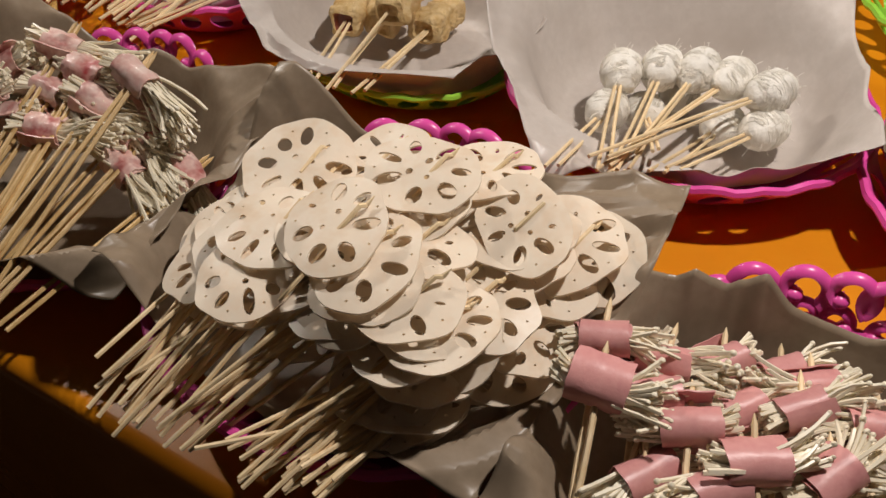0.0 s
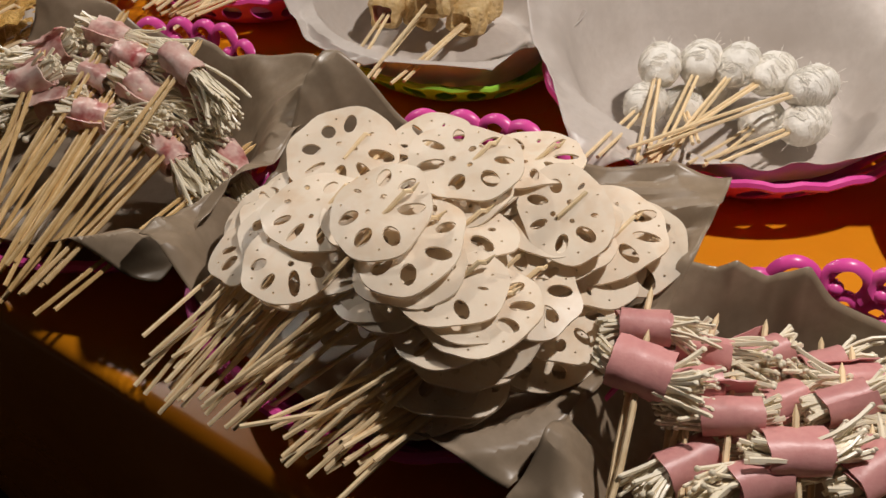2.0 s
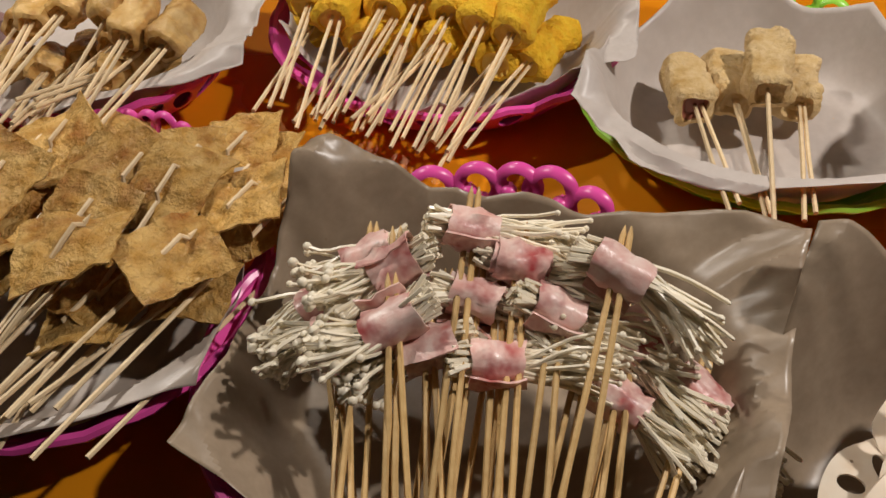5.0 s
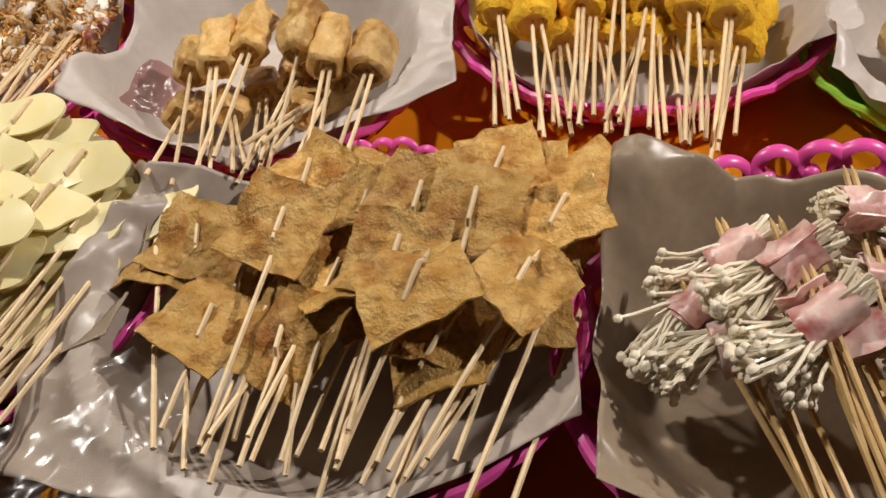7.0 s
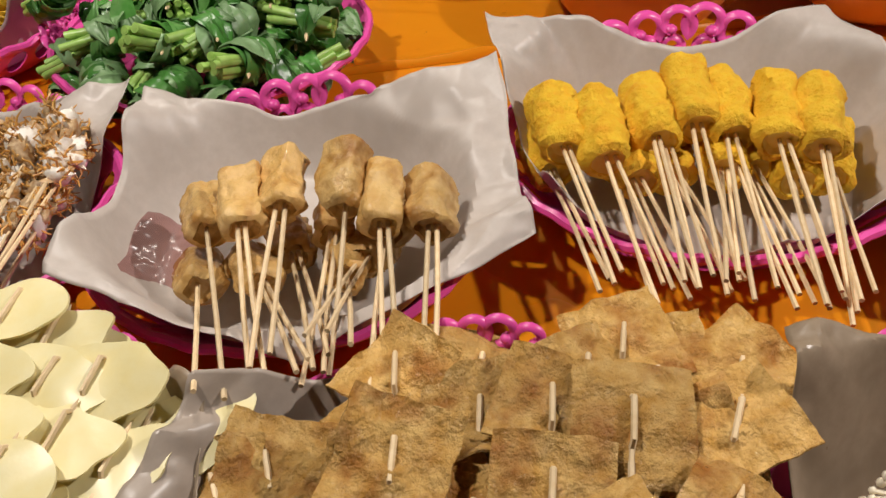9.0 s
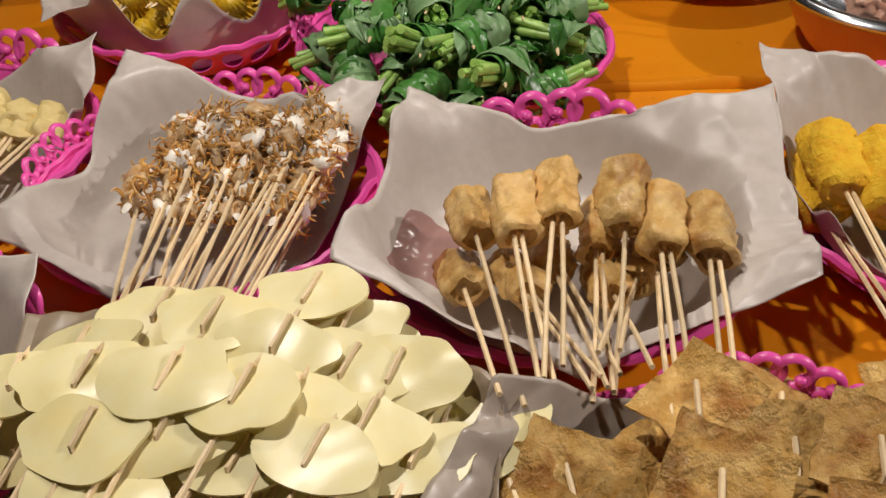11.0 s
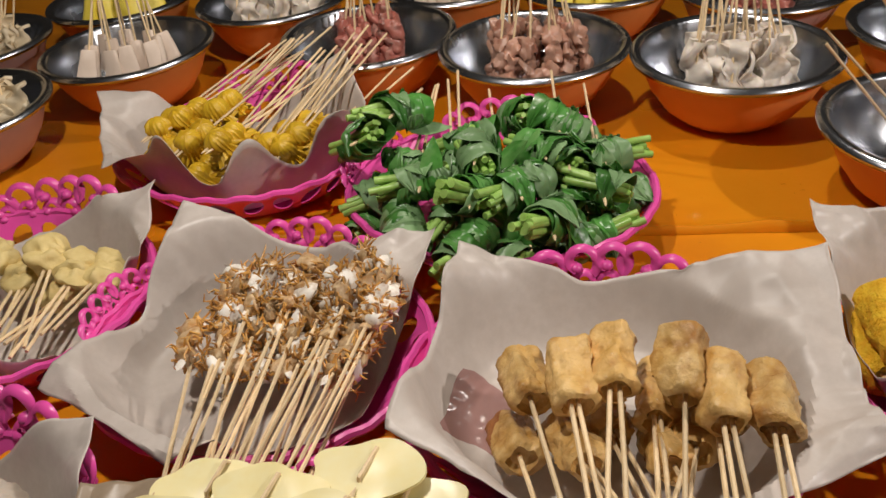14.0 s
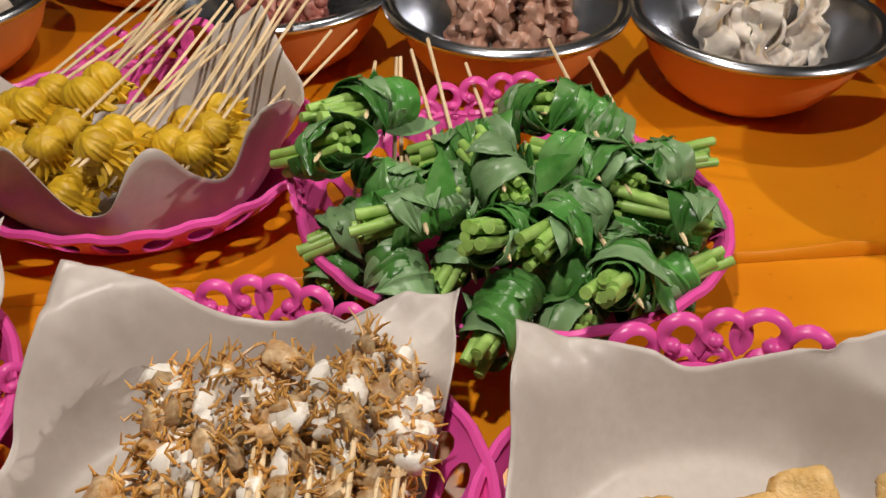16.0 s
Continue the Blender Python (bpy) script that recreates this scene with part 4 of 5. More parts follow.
for i, (h, b) in enumerate(zip(HEADS, fan(HEADS, (-0.445, 1.335, 0.080), (-0.245, 1.225, 0.070), 0.016))):
    roll = R.uniform(-0.1, 0.1)
    turn = flat_pose(h, b, roll, 0.07, 0.16) @ Matrix.Translation((R.uniform(0.002, 0.008), 0, 0)) @ Matrix.Rotation(1.87 + R.uniform(-0.35, 0.35), 4, "Z")
    skewer("potato_skewer", "thin pale yellow raw potato slice on a bamboo stick", "potato skewer", "potato slice skewers", h, b,
           [("potato_slice", potatoes[i % 9], "", turn)], roll, 0.003, extra=0.0, r=0.0018, tip=-0.016)

HEADS = [(-0.075, 1.594, 0.070), (-0.050, 1.566, 0.090), (-0.017, 1.566, 0.094), (0.025, 1.543, 0.098), (0.042, 1.519, 0.090), (0.075, 1.508, 0.080), (-0.094, 1.561, 0.045), (-0.053, 1.543, 0.045), (0.015, 1.561, 0.055), (0.008, 1.523, 0.040), (-0.021, 1.569, 0.040), (0.032, 1.530, 0.045), (0.05, 1.54, 0.06)]
fried = [roll_mesh(100 + s, 0.0172, 0.058, [FRIED, FRIED], 0.7, 0.26, 40, 0.62, seg=44, rings=34, taper=0.1, fine=0.08, seam=0.24, lump=0.18, slant=0.5) for s in range(6)]
for i, (h, b) in enumerate(zip(HEADS, fan(HEADS, (-0.100, 1.440, 0.085), (0.015, 1.400, 0.078), 0.026, 0.016))):
    skewer("fried_roll_skewer", "golden brown fried stuffed roll on paired bamboo sticks", "fried roll skewer", "fried roll skewers", h, b,
           [("fried_roll", fried[i % 6], "", Matrix.Rotation(R.uniform(0, 6), 4, "X"))], 0, sticks=(-0.0025, 0.0025) if i % 3 else (0.0,), extra=0.012, r=0.0018)


def crab_meshes(seed):
    """A few tiny fried crabs strung together: carapaces, pale bellies, and a tangle of thin legs."""
    r = random.Random(seed)
    shell, belly, legs = bmesh.new(), bmesh.new(), bmesh.new()
    for k in range(5):
        c = Vector((-0.030 + 0.012 * k + r.uniform(-0.003, 0.003), r.uniform(-0.008, 0.008), r.uniform(-0.002, 0.006)))
        turn = Euler((r.uniform(0, 6), r.uniform(0, 6), r.uniform(0, 6))).to_matrix()
        s = r.uniform(0.8, 1.2)
        pale = r.random() < 0.38
        blob(belly if pale else shell, c, (0.0125 * s, 0.0105 * s, 0.0060 * s), 10, 7, 0.35, 160, turn, 0, seed + k)
        blob(shell if pale else belly, c + turn @ Vector((0.003, 0, 0.002)), (0.004 * s, 0.004 * s, 0.0022 * s), 7, 4, 0.3, 200, turn, 0, seed + k)
        for q in range(14):
            a = math.tau * q / 14 + r.uniform(-0.3, 0.3)
            d = turn @ Vector((math.cos(a), math.sin(a), r.uniform(-0.3, 0.5)))
            p0 = c + d * 0.005 * s
            p1 = p0 + d * r.uniform(0.004, 0.010) + Vector((0, 0, r.uniform(0, 0.004)))
            p2 = p1 + (d * 0.4 + Vector((r.uniform(-1, 1), r.uniform(-1, 1), r.uniform(-0.9, 0.9)))).normalized() * r.uniform(0.004, 0.009)
            p3 = p2 + (d * 0.3 + Vector((r.uniform(-1, 1), r.uniform(-1, 1), r.uniform(-1.0, 0.6)))).normalized() * r.uniform(0.003, 0.008)
            tube(legs, [p0, p1, p2, p3], [0.0011, 0.0011, 0.0009, 0.0004], 5)
        for q in range(3):
            sp = Euler((r.uniform(0, 6), r.uniform(0, 6), 0)).to_matrix()
            blob(r.choice((shell, shell, belly)), c + sp @ Vector((0.008, 0, 0.002)), (0.006, 0.0035, 0.0008), 7, 4, 0.5, 260, sp, 0, seed + q)
        if r.random() < 0.5:
            d = turn @ Vector((1, 0.4, 0.4))
            tube(belly if pale else legs, [c, c + d * 0.009, c + d * 0.013], [0.0012, 0.0022, 0.0006], 5)
    # long feelers that stand out past the tip
    for k in range(4):
        p0 = Vector((-0.028, r.uniform(-0.008, 0.008), 0.004))
        d = Vector((-1.0, r.uniform(-0.5, 0.5), r.uniform(0.3, 1.0))).normalized()
        side = Vector((0, r.uniform(-1, 1), r.uniform(-0.6, 0.3))) * 0.008
        tube(legs, [p0, p0 + d * 0.009, p0 + d * 0.017 + side * 0.4, p0 + d * 0.023 + side], [0.0012, 0.0011, 0.0009, 0.0004], 5)
    return mesh_of("carapace", shell, SHELL), mesh_of("belly", belly, WHITE_SHELL), mesh_of("leg_tangle", legs, LEG)


crabs = [crab_meshes(s) for s in range(7)]
HEADS, ENDS = [], []
for i in range(26):
    f = (i + 0.5) / 26
    row = i % 3
    p = Vector((-0.335, 1.692, 0)).lerp(Vector((-0.185, 1.648, 0)), f) + Vector((0.014, 0.030, 0)) * row + Vector((0.012, 0.024, 0.004)) + Vector((R.uniform(-0.008, 0.008), R.uniform(-0.01, 0.01), 0.052 + 0.008 * row + R.uniform(-0.008, 0.012)))
    q = Vector((-0.345, 1.575, 0.072)).lerp(Vector((-0.250, 1.540, 0.070)), f) + Vector((R.uniform(-0.008, 0.008), R.uniform(-0.012, 0.012), R.uniform(-0.01, 0.012)))
    HEADS.append(p)
    ENDS.append(q)
for i, (h, b) in enumerate(zip(HEADS, ENDS)):
    sh, be, le = crabs[i % 7]
    turn = Matrix.Rotation(R.uniform(0, 6.28), 4, "X")
    skewer("crab_skewer", "tiny crisp fried crabs threaded on a bamboo stick", "crab skewer", "fried crab skewers", h, b,
           [("carapace", sh, "", turn), ("belly", be, "white crab belly", turn), ("leg_tangle", le, "thin brown fried legs", turn)], 0, sticks=(0.0,), extra=0.01, r=0.0017)


# ---------------- bundles of greens ----------------
def wound_leaf(seed):
    """A long leaf wound round the bundle's y axis."""
    r = random.Random(seed)
    bm = bmesh.new()
    span, wide, q0 = r.uniform(2.6, 4.6), r.uniform(0.016, 0.025), r.uniform(0.0120, 0.0165)
    n, m = 20, 10
    slant = r.uniform(-0.008, 0.008)
    rows = []
    for i in range(n + 1):
        f = i / n
        a = span * f
        w = wide * (math.sin(math.pi * min(1, 0.10 + f * 0.92)) ** 0.6 + 0.05)
        lift = 0.006 * max(0, (f - 0.8) / 0.2) ** 2
        row = []
        for j in range(m + 1):
            g = j / m - 0.5
            q = q0 + lift + 0.0016 * f + 0.0035 * abs(g) * math.cos(a * 2 + seed) + 0.0016 * n3(a * 2 + seed, g * 4, 1) + 0.0011 * (abs(g) < 0.06) + 0.0003 * math.cos(g * 31)
            row.append(bm.verts.new((q * math.cos(a), g * w + slant * f + 0.002 * n3(a, seed, g), q * math.sin(a))))
        rows.append(row)
    for a, b in zip(rows, rows[1:]):
        for j in range(m):
            bm.faces.new((a[j], b[j], b[j + 1], a[j + 1]))
    thicken(bm, 0.0005)
    return mesh_of("leaf", bm, LEAF if seed % 5 not in (1, 3) else LEAF_BACK)


def free_leaf(seed):
    """A lance-shaped leaf with a folded midrib, along y."""
    r = random.Random(seed)
    bm = bmesh.new()
    n, m = 14, 6
    length, wide = r.uniform(0.040, 0.058), r.uniform(0.016, 0.023)
    curl, twist = r.uniform(-6, 8), r.uniform(-0.8, 0.8)
    rows = []
    for i in range(n + 1):
        f = i / n
        w = wide * (math.sin(math.pi * f ** 0.75) ** 0.9 + 0.02)
        row = []
        for j in range(m + 1):
            g = j / m - 0.5
            x, z = g * w, 0.30 * abs(g) * w + 0.0015 * n3(f * 5, g * 4, seed)
            c, s = math.cos(twist * f), math.sin(twist * f)
            row.append(bm.verts.new((x * c - z * s, f * length, x * s + z * c + curl * (f * length) ** 2)))
        rows.append(row)
    for a, b in zip(rows, rows[1:]):
        for j in range(m):
            bm.faces.new((a[j], b[j], b[j + 1], a[j + 1]))
    thicken(bm, 0.0005)
    return mesh_of("leaf", bm, LEAF if seed % 4 else LEAF_BACK)


def stalk_mesh(seed):
    r = random.Random(seed)
    bm = bmesh.new()
    q = r.uniform(0.0029, 0.0038)
    b = r.uniform(-3, 3)
    pts = [(b * y * y, y * 1.2, 0.002 * math.sin(y * 60 + seed)) for y in (-0.020, -0.010, 0.0, 0.014, 0.024, 0.026 + r.uniform(0, 0.012))]
    tube(bm, pts, [q * 0.8, q * 0.95, q, q * 1.05, q * 1.1, q * 1.1], 9)
    end = Vector(pts[-1])
    tube(bm, [end + Vector((0, 0.0002, 0)), end + Vector((0, -0.006, 0))], q * 0.6, 9)
    return mesh_of("stalk", bm, STALK)


wound, free, stalks = [wound_leaf(s) for s in range(9)], [free_leaf(s) for s in range(7)], [stalk_mesh(s) for s in range(6)]
HEADS = [(-0.101, 1.970, 0.118), (-0.144, 1.946, 0.105), (-0.131, 1.905, 0.060), (-0.096, 1.874, 0.085), (-0.120, 1.850, 0.050), (-0.027, 1.935, 0.085), (-0.037, 1.875, 0.10), (-0.058, 1.831, 0.085), (-0.076, 1.787, 0.055), (-0.008, 1.827, 0.085),
         (-0.007, 1.806, 0.045), (0.030, 1.953, 0.095), (0.066, 1.925, 0.095), (0.030, 1.870, 0.095), (0.053, 1.861, 0.085), (0.006, 1.772, 0.075), (0.073, 1.815, 0.075), (0.095, 1.868, 0.075), (-0.06, 1.91, 0.07), (0.03, 1.82, 0.05), (-0.10, 1.92, 0.075), (0.08, 1.90, 0.06), (0.105, 1.835, 0.035), (0.05, 1.785, 0.035), (-0.03, 1.785, 0.03), (-0.145, 1.90, 0.03),
         (-0.02, 1.845, 0.055), (0.02, 1.895, 0.06), (-0.065, 1.865, 0.05), (0.065, 1.845, 0.05), (-0.04, 1.965, 0.05), (0.09, 1.94, 0.045)]
for i, (h, b) in enumerate(zip(HEADS, fan(HEADS, (-0.075, 2.115, 0.105), (0.155, 2.050, 0.085), 0.012, 0.02))):
    h = Vector((h[0], h[1], h[2] + 0.010))
    if i % 4:
        b = h + (Vector((b.x, b.y, 0.05)) - h) * 0.45
    b = Vector(b)
    base = root("greens_skewer", along(h, b, R.uniform(-0.3, 0.3)), "bundle of dark green leaves tied round cut stalks on a stick", "greens skewer", "bundles of greens in the basket")
    part("stick", stick_mesh((b - h).length, -0.030, r=0.0017), base)
    spin = Matrix.Rotation(R.choice((0.1, -0.5, 0.6, 2.9, 3.6, -0.9)) + R.uniform(-0.4, 0.4), 4, "Z") @ Matrix.Rotation(R.uniform(-0.4, 0.4), 4, "X") @ Matrix.Scale(1.14, 4)
    for k in range(9):
        a = math.tau * k / 8 + R.uniform(-0.3, 0.3)
        q = 0.0070 if k else 0.0
        part("stalk", stalks[(i + k) % 6], base, spin @ Matrix.Translation((q * math.cos(a), R.uniform(-0.004, 0.006), q * math.sin(a))) @ Matrix.Rotation(R.uniform(-0.12, 0.12), 4, "X"))
    for k in range(9):
        part("leaf", wound[(i * 2 + k) % 9], base, spin @ Matrix.Translation((0, -0.016 + 0.0036 * k + R.uniform(-0.003, 0.003), 0)) @ Matrix.Rotation(R.uniform(0, 6.28), 4, "Y") @ Matrix.Diagonal((1.0 + 0.04 * (k % 4), 1.15, 1.0 + 0.04 * (k % 4), 1)))
    for k in range(1 if i % 3 == 0 else 0):
        part("leaf", free[(i + k * 2) % 7], base, spin @ Matrix.Rotation(R.uniform(0, 6.28), 4, "Y") @ Matrix.Translation((0, -0.004, 0.0125)) @ Matrix.Rotation(R.uniform(1.8, 4.4), 4, "Z") @ Matrix.Rotation(R.uniform(-0.5, 0.2), 4, "X"))


# ---------------- dumplings, fritters, buns ----------------
def dumpling_mesh(seed):
    """A gathered pouch: smooth dome, ruffled skirt below."""
    r = random.Random(seed)
    bm = bmesh.new()
    seg = 68
    rows = []
    ph = r.uniform(0, 6)
    for i, (q, z, ruff) in enumerate(((0.001, 0.0165, 0), (0.005, 0.0160, 0.028), (0.010, 0.0140, 0.036), (0.0140, 0.010, 0.042), (0.0160, 0.004, 0.050), (0.0145, -0.002, 0.06), (0.0120, -0.006, 0.09), (0.0150, -0.010, 0.18), (0.0195, -0.015, 0.26))):
        row = []
        for k in range(seg):
            a = math.tau * k / seg
            w = 1 + ruff * math.sin(a * 17 + ph + 0.8 * math.sin(a * 3) + z * 90) + 0.22 * n3(math.cos(a) * 2 + seed, math.sin(a) * 2, z * 90)
            row.append(bm.verts.new((q * w * math.cos(a), q * w * math.sin(a), z + 0.002 * ruff * 8 * math.sin(a * 5 + ph))))
        rows.append(row)
    for a, b in zip(rows, rows[1:]):
        for k in range(seg):
            bm.faces.new((a[k], a[(k + 1) % seg], b[(k + 1) % seg], b[k]))
    bm.faces.new(rows[0])
    thicken(bm, 0.0011)
    return mesh_of("dumpling", bm, DUMPLING)


dumplings = [dumpling_mesh(s) for s in range(5)]
HEADS = [(-0.374, 2.138, 0.080), (-0.345, 2.146, 0.085), (-0.301, 2.137, 0.090), (-0.336, 2.085, 0.080), (-0.298, 2.051, 0.090), (-0.380, 2.098, 0.058), (-0.330, 2.055, 0.050), (-0.283, 2.064, 0.065), (-0.226, 2.049, 0.070), (-0.212, 2.087, 0.062), (-0.26, 2.05, 0.06), (-0.355, 2.11, 0.05), (-0.24, 2.10, 0.05), (-0.20, 2.06, 0.05)]
for i, (h, b) in enumerate(zip(HEADS, fan(HEADS, (-0.240, 2.270, 0.110), (-0.085, 2.165, 0.105), 0.014, 0.02))):
    b = Vector(h) + (Vector(b) - Vector(h)) * R.uniform(1.05, 1.3)
    turn = Matrix.Rotation(R.uniform(-0.5, 0.3), 4, "Y") @ Matrix.Rotation(R.uniform(-0.5, 0.5), 4, "X")
    skewer("dumpling_skewer", "mustard yellow pleated dumpling pouches on a bamboo stick", "dumpling skewer", "mustard dumpling skewers", h, b,
           [("dumpling", dumplings[i % 5], "", turn), ("dumpling", dumplings[(i + 2) % 5], "", Matrix.Translation((0.026, 0.002, -0.004)) @ turn)], R.uniform(-0.2, 0.2), sticks=(-0.003, 0.004), r=0.0015)

HEADS = [(-0.528, 1.933, 0.062), (-0.467, 1.907, 0.070), (-0.442, 1.882, 0.062), (-0.418, 1.878, 0.056), (-0.502, 1.907, 0.052), (-0.457, 1.876, 0.044), (-0.56, 1.94, 0.05), (-0.49, 1.93, 0.045)]
fritters = []
for s in range(4):
    bm = bmesh.new()
    for k in range(3):
        blob(bm, (-0.016 + 0.014 * k, R.uniform(-0.005, 0.005), R.uniform(-0.003, 0.003)), (0.0155, 0.0185, 0.012), 20, 14, 0.55, 85, None, 0, s * 5 + k)
    fritters.append(mesh_of("fritter", bm, FRITTER))
for i, (h, b) in enumerate(zip(HEADS, fan(HEADS, (-0.535, 1.735, 0.082), (-0.455, 1.775, 0.080), 0.012, 0.015))):
    skewer("fritter_skewer", "lumpy pale yellow battered fritter on bamboo sticks", "fritter skewer", "pale fritter skewers", h, b,
           [("fritter", fritters[i % 4], "", Matrix.Rotation(R.uniform(-0.5, 0.5), 4, "X"))], 0, sticks=(-0.002, 0.003), r=0.0017)


def bun_mesh(seed):
    bm = bmesh.new()
    seg, rings = 56, 16
    rows = []
    for i in range(rings + 1):
        th = 0.04 + (math.pi - 0.3) * i / rings
        top = max(0, 1 - th / 1.5)
        row = []
        for k in range(seg):
            a = math.tau * k / seg + top * 0.9
            q = 0.030 * math.sin(th) ** 0.85 * (1 + 0.10 * top ** 0.7 * math.sin(13 * a) + 0.03 * n3(math.cos(a) + seed, math.sin(a), th))
            row.append(bm.verts.new((q * math.cos(a), q * math.sin(a), 0.023 * math.cos(th) + 0.006 * math.exp(-(th / 0.25) ** 2))))
        rows.append(row)
    for a, b in zip(rows, rows[1:]):
        for k in range(seg):
            bm.faces.new((a[k], a[(k + 1) % seg], b[(k + 1) % seg], b[k]))
    bm.faces.new(rows[0])
    bm.faces.new(rows[-1])
    return mesh_of("bun", bm, DOUGH)


for i, (h, tilt) in enumerate((((-0.478, 1.617, 0.032), 0.5), ((-0.452, 1.563, 0.052), -1.1), ((-0.505, 1.575, 0.032), 0.3), ((-0.53, 1.62, 0.032), 0.2), ((-0.56, 1.56, 0.03), 0.4))):
    ob = part("pleated_bun", bun_mesh(i), None, Matrix.Translation(h) @ Matrix.Rotation(0.5 * i, 4, "Z") @ Matrix.Rotation(tilt, 4, "Y"))
    tagged(ob, "greyish steamed bun gathered into fine pleats on paper", "bun", "pleated buns in the basket")


# ---------------- meat in the bowls ----------------
def strip_mesh(seed, material, thick, wide, frill):
    """Meat threaded on the stick: frilled sheets where thin, lumps where thick."""
    r = random.Random(seed)
    bm = bmesh.new()
    if thick > 0.005:
        for k in range(4):
            c = (-0.030 + 0.017 * k, r.uniform(-0.004, 0.004), r.uniform(-0.004, 0.004))
            turn = Euler((r.uniform(0, 6), r.uniform(-0.6, 0.6), r.uniform(-0.6, 0.6))).to_matrix()
            blob(bm, c, (0.0125, 0.0105, 0.0075), 18, 12, 0.75, 130, turn, 0, seed * 3 + k)
        return mesh_of("lump", bm, material)
    n, m = 22, 12
    rows = []
    for i in range(n + 1):
        f = i / n - 0.5
        row = []
        for j in range(m + 1):
            g = j / m - 0.5
            x, y = f * 0.066, g * wide * 1.5
            z = 2.2 * frill * n3(x * 60 + seed, y * 55, 2)
            row.append(bm.verts.new((x * 0.85 + frill * n3(y * 60, seed, 1), y + 1.5 * frill * n3(x * 45, y * 30, seed), z)))
        rows.append(row)
    for a, b in zip(rows, rows[1:]):
        for j in range(m):
            bm.faces.new((a[j], b[j], b[j + 1], a[j + 1]))
    thicken(bm, thick)
    return mesh_of("strip", bm, material, True, 80)


def block_mesh(seed, material):
    """A tapered slab cut from a fish cake, its stick through its length."""
    r = random.Random(seed)
    bm = bmesh.new()
    wide, thick, flare = r.uniform(0.022, 0.028), r.uniform(0.010, 0.014), r.uniform(0.62, 0.8)
    rings = []
    for f in (0.0, 0.04, 0.3, 0.6, 0.96, 1.0):
        q = (1 - (1 - flare) * f) * (0.86 if f in (0.0, 1.0) else 1.0)
        ring = []
        for k in range(16):
            a = math.tau * (k + 0.5) / 16
            c, s = math.cos(a), math.sin(a)
            m = (abs(c) ** 5 + abs(s) ** 5) ** 0.2
            p = Vector((-0.026 + 0.044 * f, c / m * wide * 0.5 * q, s / m * thick * 0.5 * q))
            ring.append(bm.verts.new(p + Vector((0.001 * n3(p.y * 90, seed, 0), 0.0016 * n3(f * 5, k * 0.3, seed), 0.0025 * n3(f * 3, seed, p.y * 60)))))
        rings.append(ring)
    for a, b in zip(rings, rings[1:]):
        for k in range(16):
            bm.faces.new((a[k], a[(k + 1) % 16], b[(k + 1) % 16], b[k]))
    bm.faces.new(rings[0])
    bm.faces.new(rings[-1])
    return mesh_of("chunk", bm, material, True, 60)


KINDS = {"tripe": ([strip_mesh(s, TRIPE, 0.0024, 0.015, 0.007) for s in range(4)], "pale folded tripe strip on a bamboo stick in a bowl", "tripe skewer"),
         "red": ([strip_mesh(10 + s, RED_MEAT, 0.0060, 0.020, 0.004) for s in range(4)], "raw red meat strip on a bamboo stick in a bowl", "meat skewer"),
         "brown": ([strip_mesh(20 + s, PINK_MEAT, 0.0070, 0.020, 0.007) for s in range(4)], "raw brownish offal pieces on a bamboo stick in a bowl", "offal skewer"),
         "pale": ([block_mesh(30 + s, PALE) for s in range(3)], "pale fish cake chunks on a bamboo stick in a bowl", "fish cake skewer"),
         "beige": ([strip_mesh(40 + s, BEIGE, 0.0040, 0.026, 0.010) for s in range(4)], "beige folded bean curd strip on a bamboo stick", "bean curd skewer"),
         "yellow": ([block_mesh(50 + s, CHICK) for s in range(3)], "yellow bean curd chunks on a bamboo stick in a bowl", "bean curd skewer")}
for n_b, (centre, _, kind) in enumerate(BOWLS):
    meshes, label, cat = KINDS[kind]
    count = 4 if n_b == 4 else {"beige": 22, "red": 12, "brown": 16, "tripe": 17, "pale": 12, "yellow": 14}[kind]
    lean = Vector((-0.14, 0.02, 0.15)) if n_b in (4, 13) else (Vector((0.06, 0.10, 0.17)) if kind == "beige" else Vector((0.012, 0.045, 0.165)))
    for k in range(count):
        across = (k + 0.5) / count - 0.5
        x = across * (0.095 if kind == "red" else 0.13) + R.uniform(-0.006, 0.006)
        y = (-0.024, 0.004, 0.026)[k % 3] * (1 - 1.2 * abs(across)) + R.uniform(-0.006, 0.006) - 0.006
        h = Vector((centre[0] + x, centre[1] + y, 0.068 + 0.25 * (y + 0.03) + R.uniform(0, 0.010) - (0.012 if n_b == 4 else 0)))
        b = h + lean + Vector((-x * 0.55 + R.uniform(-0.02, 0.02), -y * 0.5 + R.uniform(-0.02, 0.02), R.uniform(-0.03, 0.03)))
        skewer(cat.replace(" ", "_"), label, cat, kind + " skewers in the bowls", h, b, [(cat.split(" skewer")[0].replace(" ", "_"), meshes[k % len(meshes)], "", Matrix.Rotation(R.uniform(-0.9, 0.9), 4, "X") @ Matrix.Scale(1.22, 4))], 0, sticks=(0.0,), r=0.0016)

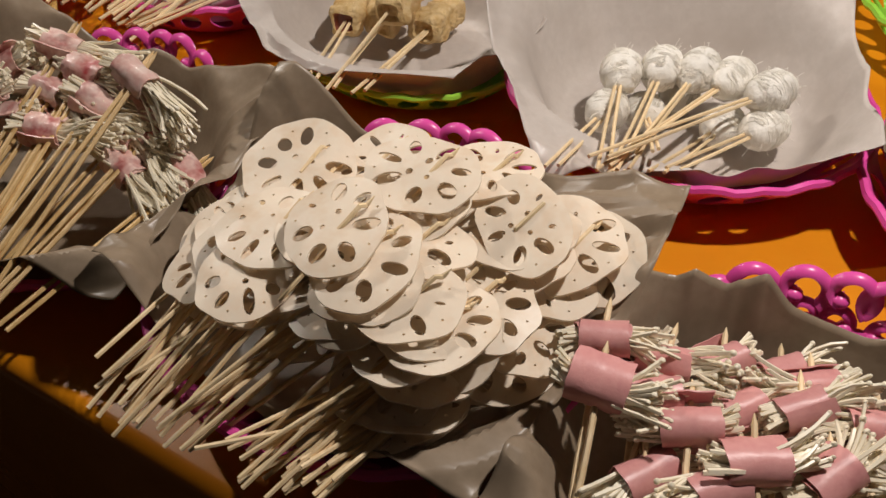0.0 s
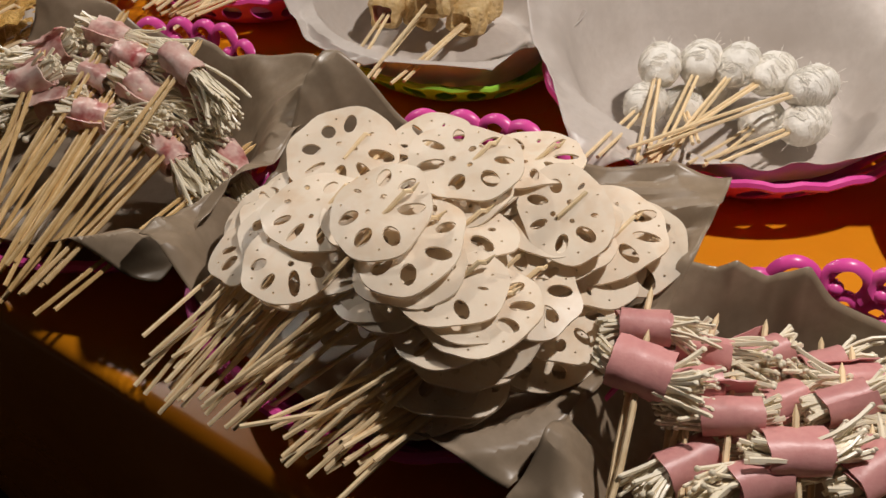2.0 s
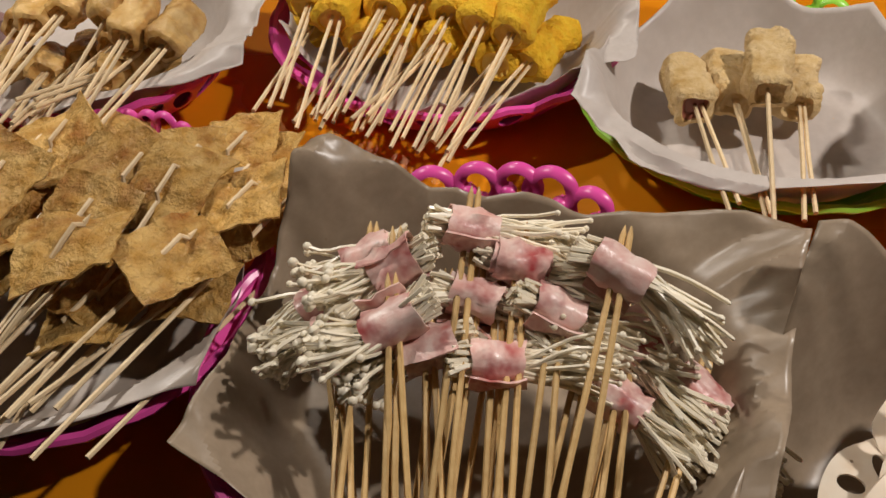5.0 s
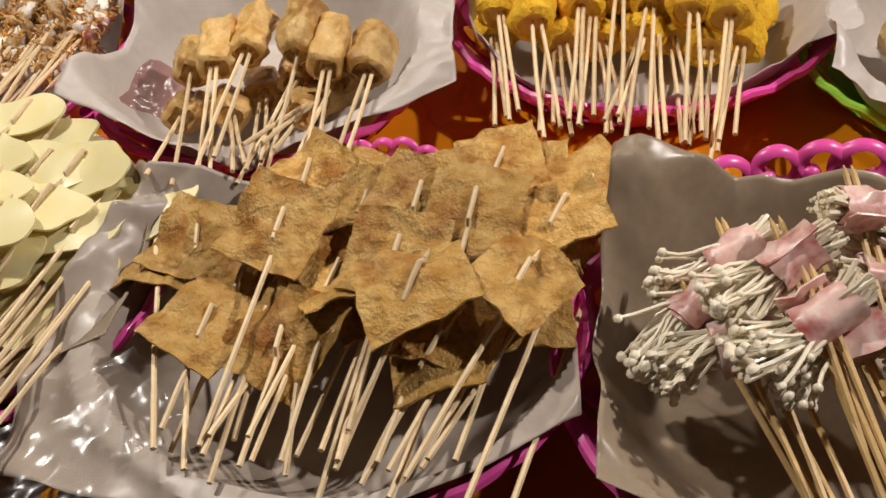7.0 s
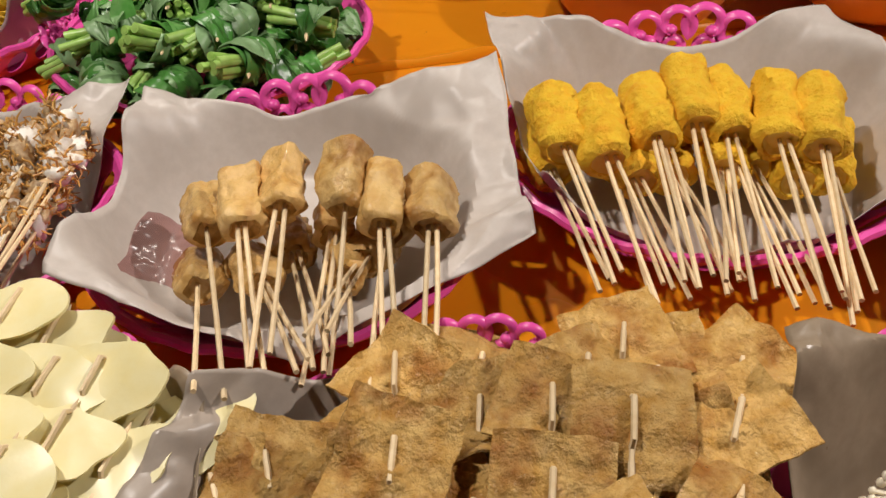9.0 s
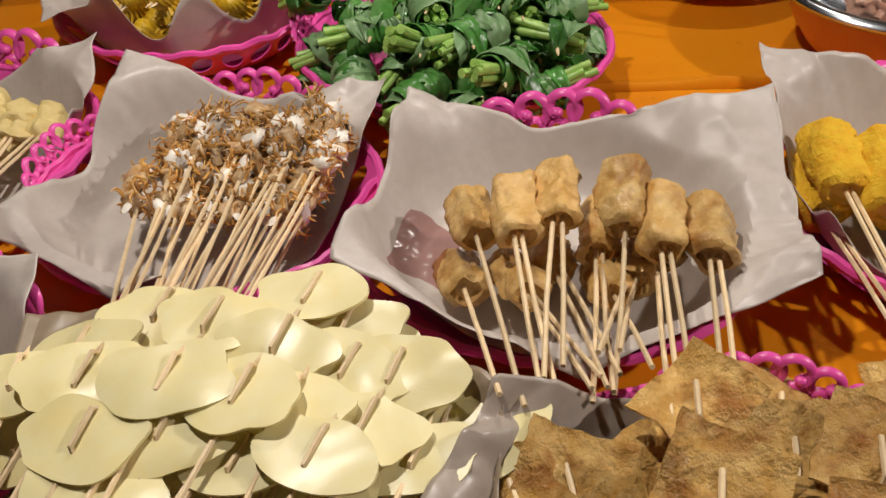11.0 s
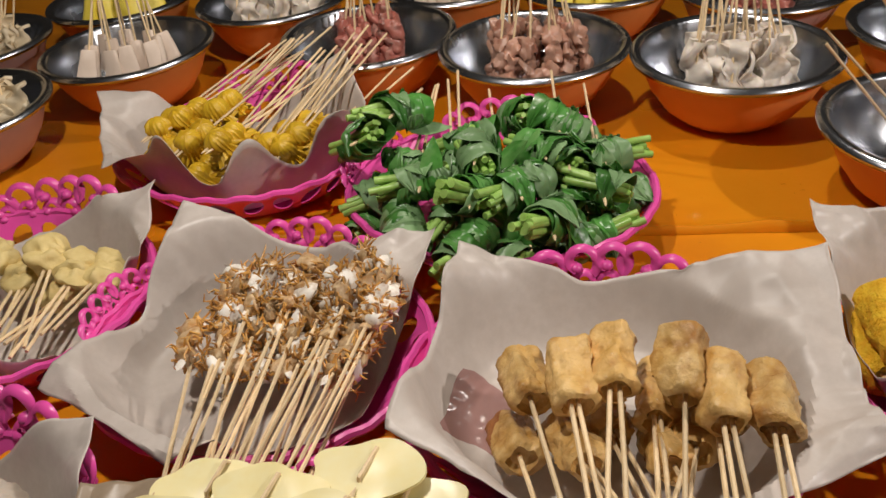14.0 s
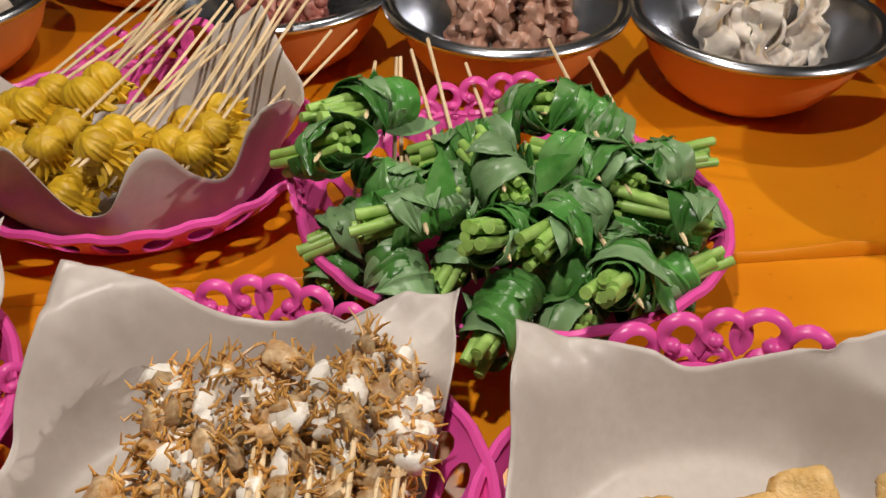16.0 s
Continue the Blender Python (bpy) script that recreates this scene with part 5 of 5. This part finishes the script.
# scraps on the crab paper
bm = bmesh.new()
for k in range(26):
    p = Vector((-0.35, 1.68, 0.0125)) + U * R.gauss(0, 0.03) + V * R.gauss(0, 0.03)
    d = Vector((R.uniform(-1, 1), R.uniform(-1, 1), 0)).normalized() * R.uniform(0.001, 0.006)
    tube(bm, [p, p + d, p + d * 1.6 + Vector((d.y, -d.x, 0)) * 0.5], [0.0006, 0.0005, 0.0002], 4)
tagged(part("crab_scraps", bm, None, None, "", LEG), "broken bits of fried crab leg on the paper", "scraps", kind="stuff")

# drops of water on the vinyl
WATER = bpy.data.materials.new("water")
WATER.use_nodes = True
wt = WATER.node_tree
wt.nodes.remove(wt.nodes["Principled BSDF"])
wet_clear, wet_gloss, wet_mix = wt.nodes.new("ShaderNodeBsdfTransparent"), wt.nodes.new("ShaderNodeBsdfGlossy"), wt.nodes.new("ShaderNodeMixShader")
wet_gloss.inputs["Roughness"].default_value = 0.06
wet_mix.inputs[0].default_value = 0.12
wt.links.new(wet_clear.outputs[0], wet_mix.inputs[1])
wt.links.new(wet_gloss.outputs[0], wet_mix.inputs[2])
wt.links.new(wet_mix.outputs[0], wt.nodes["Material Output"].inputs[0])
bm = bmesh.new()
for k in range(26):
    p = (R.uniform(0.16, 0.36), R.uniform(1.79, 1.93), 0.0032) if k < 18 else (R.uniform(0.10, 0.2), R.uniform(1.70, 1.80), 0.0002)
    q = R.uniform(0.0006, 0.0024)
    blob(bm, p, (q * 1.3, q, q * 0.35), 8, 5, 0.3, 300)
tagged(part("water_drops", bm, None, None, "", WATER), "small clear water drops on the orange vinyl", "water drops", kind="stuff")


# crinkled clear film left on two of the liners
def film_sheet(name, centre, size, turn, tint, seed, label):
    m = bpy.data.materials.new(name)
    m.use_nodes = True
    nt = m.node_tree
    nt.nodes.remove(nt.nodes["Principled BSDF"])
    clear, gloss, mixer = nt.nodes.new("ShaderNodeBsdfTransparent"), nt.nodes.new("ShaderNodeBsdfGlossy"), nt.nodes.new("ShaderNodeMixShader")
    clear.inputs[0].default_value = (*tint, 1)
    gloss.inputs["Roughness"].default_value = 0.26
    mixer.inputs[0].default_value = 0.06
    nt.links.new(clear.outputs[0], mixer.inputs[1])
    nt.links.new(gloss.outputs[0], mixer.inputs[2])
    nt.links.new(mixer.outputs[0], nt.nodes["Material Output"].inputs[0])
    bm = bmesh.new()
    n = 30
    rows = []
    for i in range(n + 1):
        row = []
        for j in range(n + 1):
            x, y = (i / n - 0.5) * size[0], (j / n - 0.5) * size[1]
            z = 0.006 * n3(x * 38 + seed, y * 38, 2) + 0.004 * abs(n3(x * 85, y * 85 + seed, 4))
            row.append(bm.verts.new((x + 0.006 * n3(y * 40, seed, 1), y + 0.006 * n3(x * 40, 1, seed), z)))
        rows.append(row)
    for a, b in zip(rows, rows[1:]):
        for j in range(n):
            bm.faces.new((a[j], b[j], b[j + 1], a[j + 1]))
    ob = part("clear_film", bm, None, Matrix.Translation(centre) @ turn, "", m)
    ob.visible_shadow = False
    return tagged(ob, label, "plastic film")


film_sheet("film", (-0.165, 1.225, 0.074), (0.10, 0.08), Matrix.Rotation(0.4, 4, "Z"), (0.97, 0.96, 0.95), 2.0, "crinkled shiny clear plastic film on brown paper")
film_sheet("oily_film", (-0.112, 1.595, 0.050), (0.05, 0.065), Matrix.Rotation(-0.5, 4, "Z") @ Matrix.Rotation(0.5, 4, "Y"), (0.62, 0.40, 0.40), 5.0, "oily pinkish transparent film stuck to the paper liner")
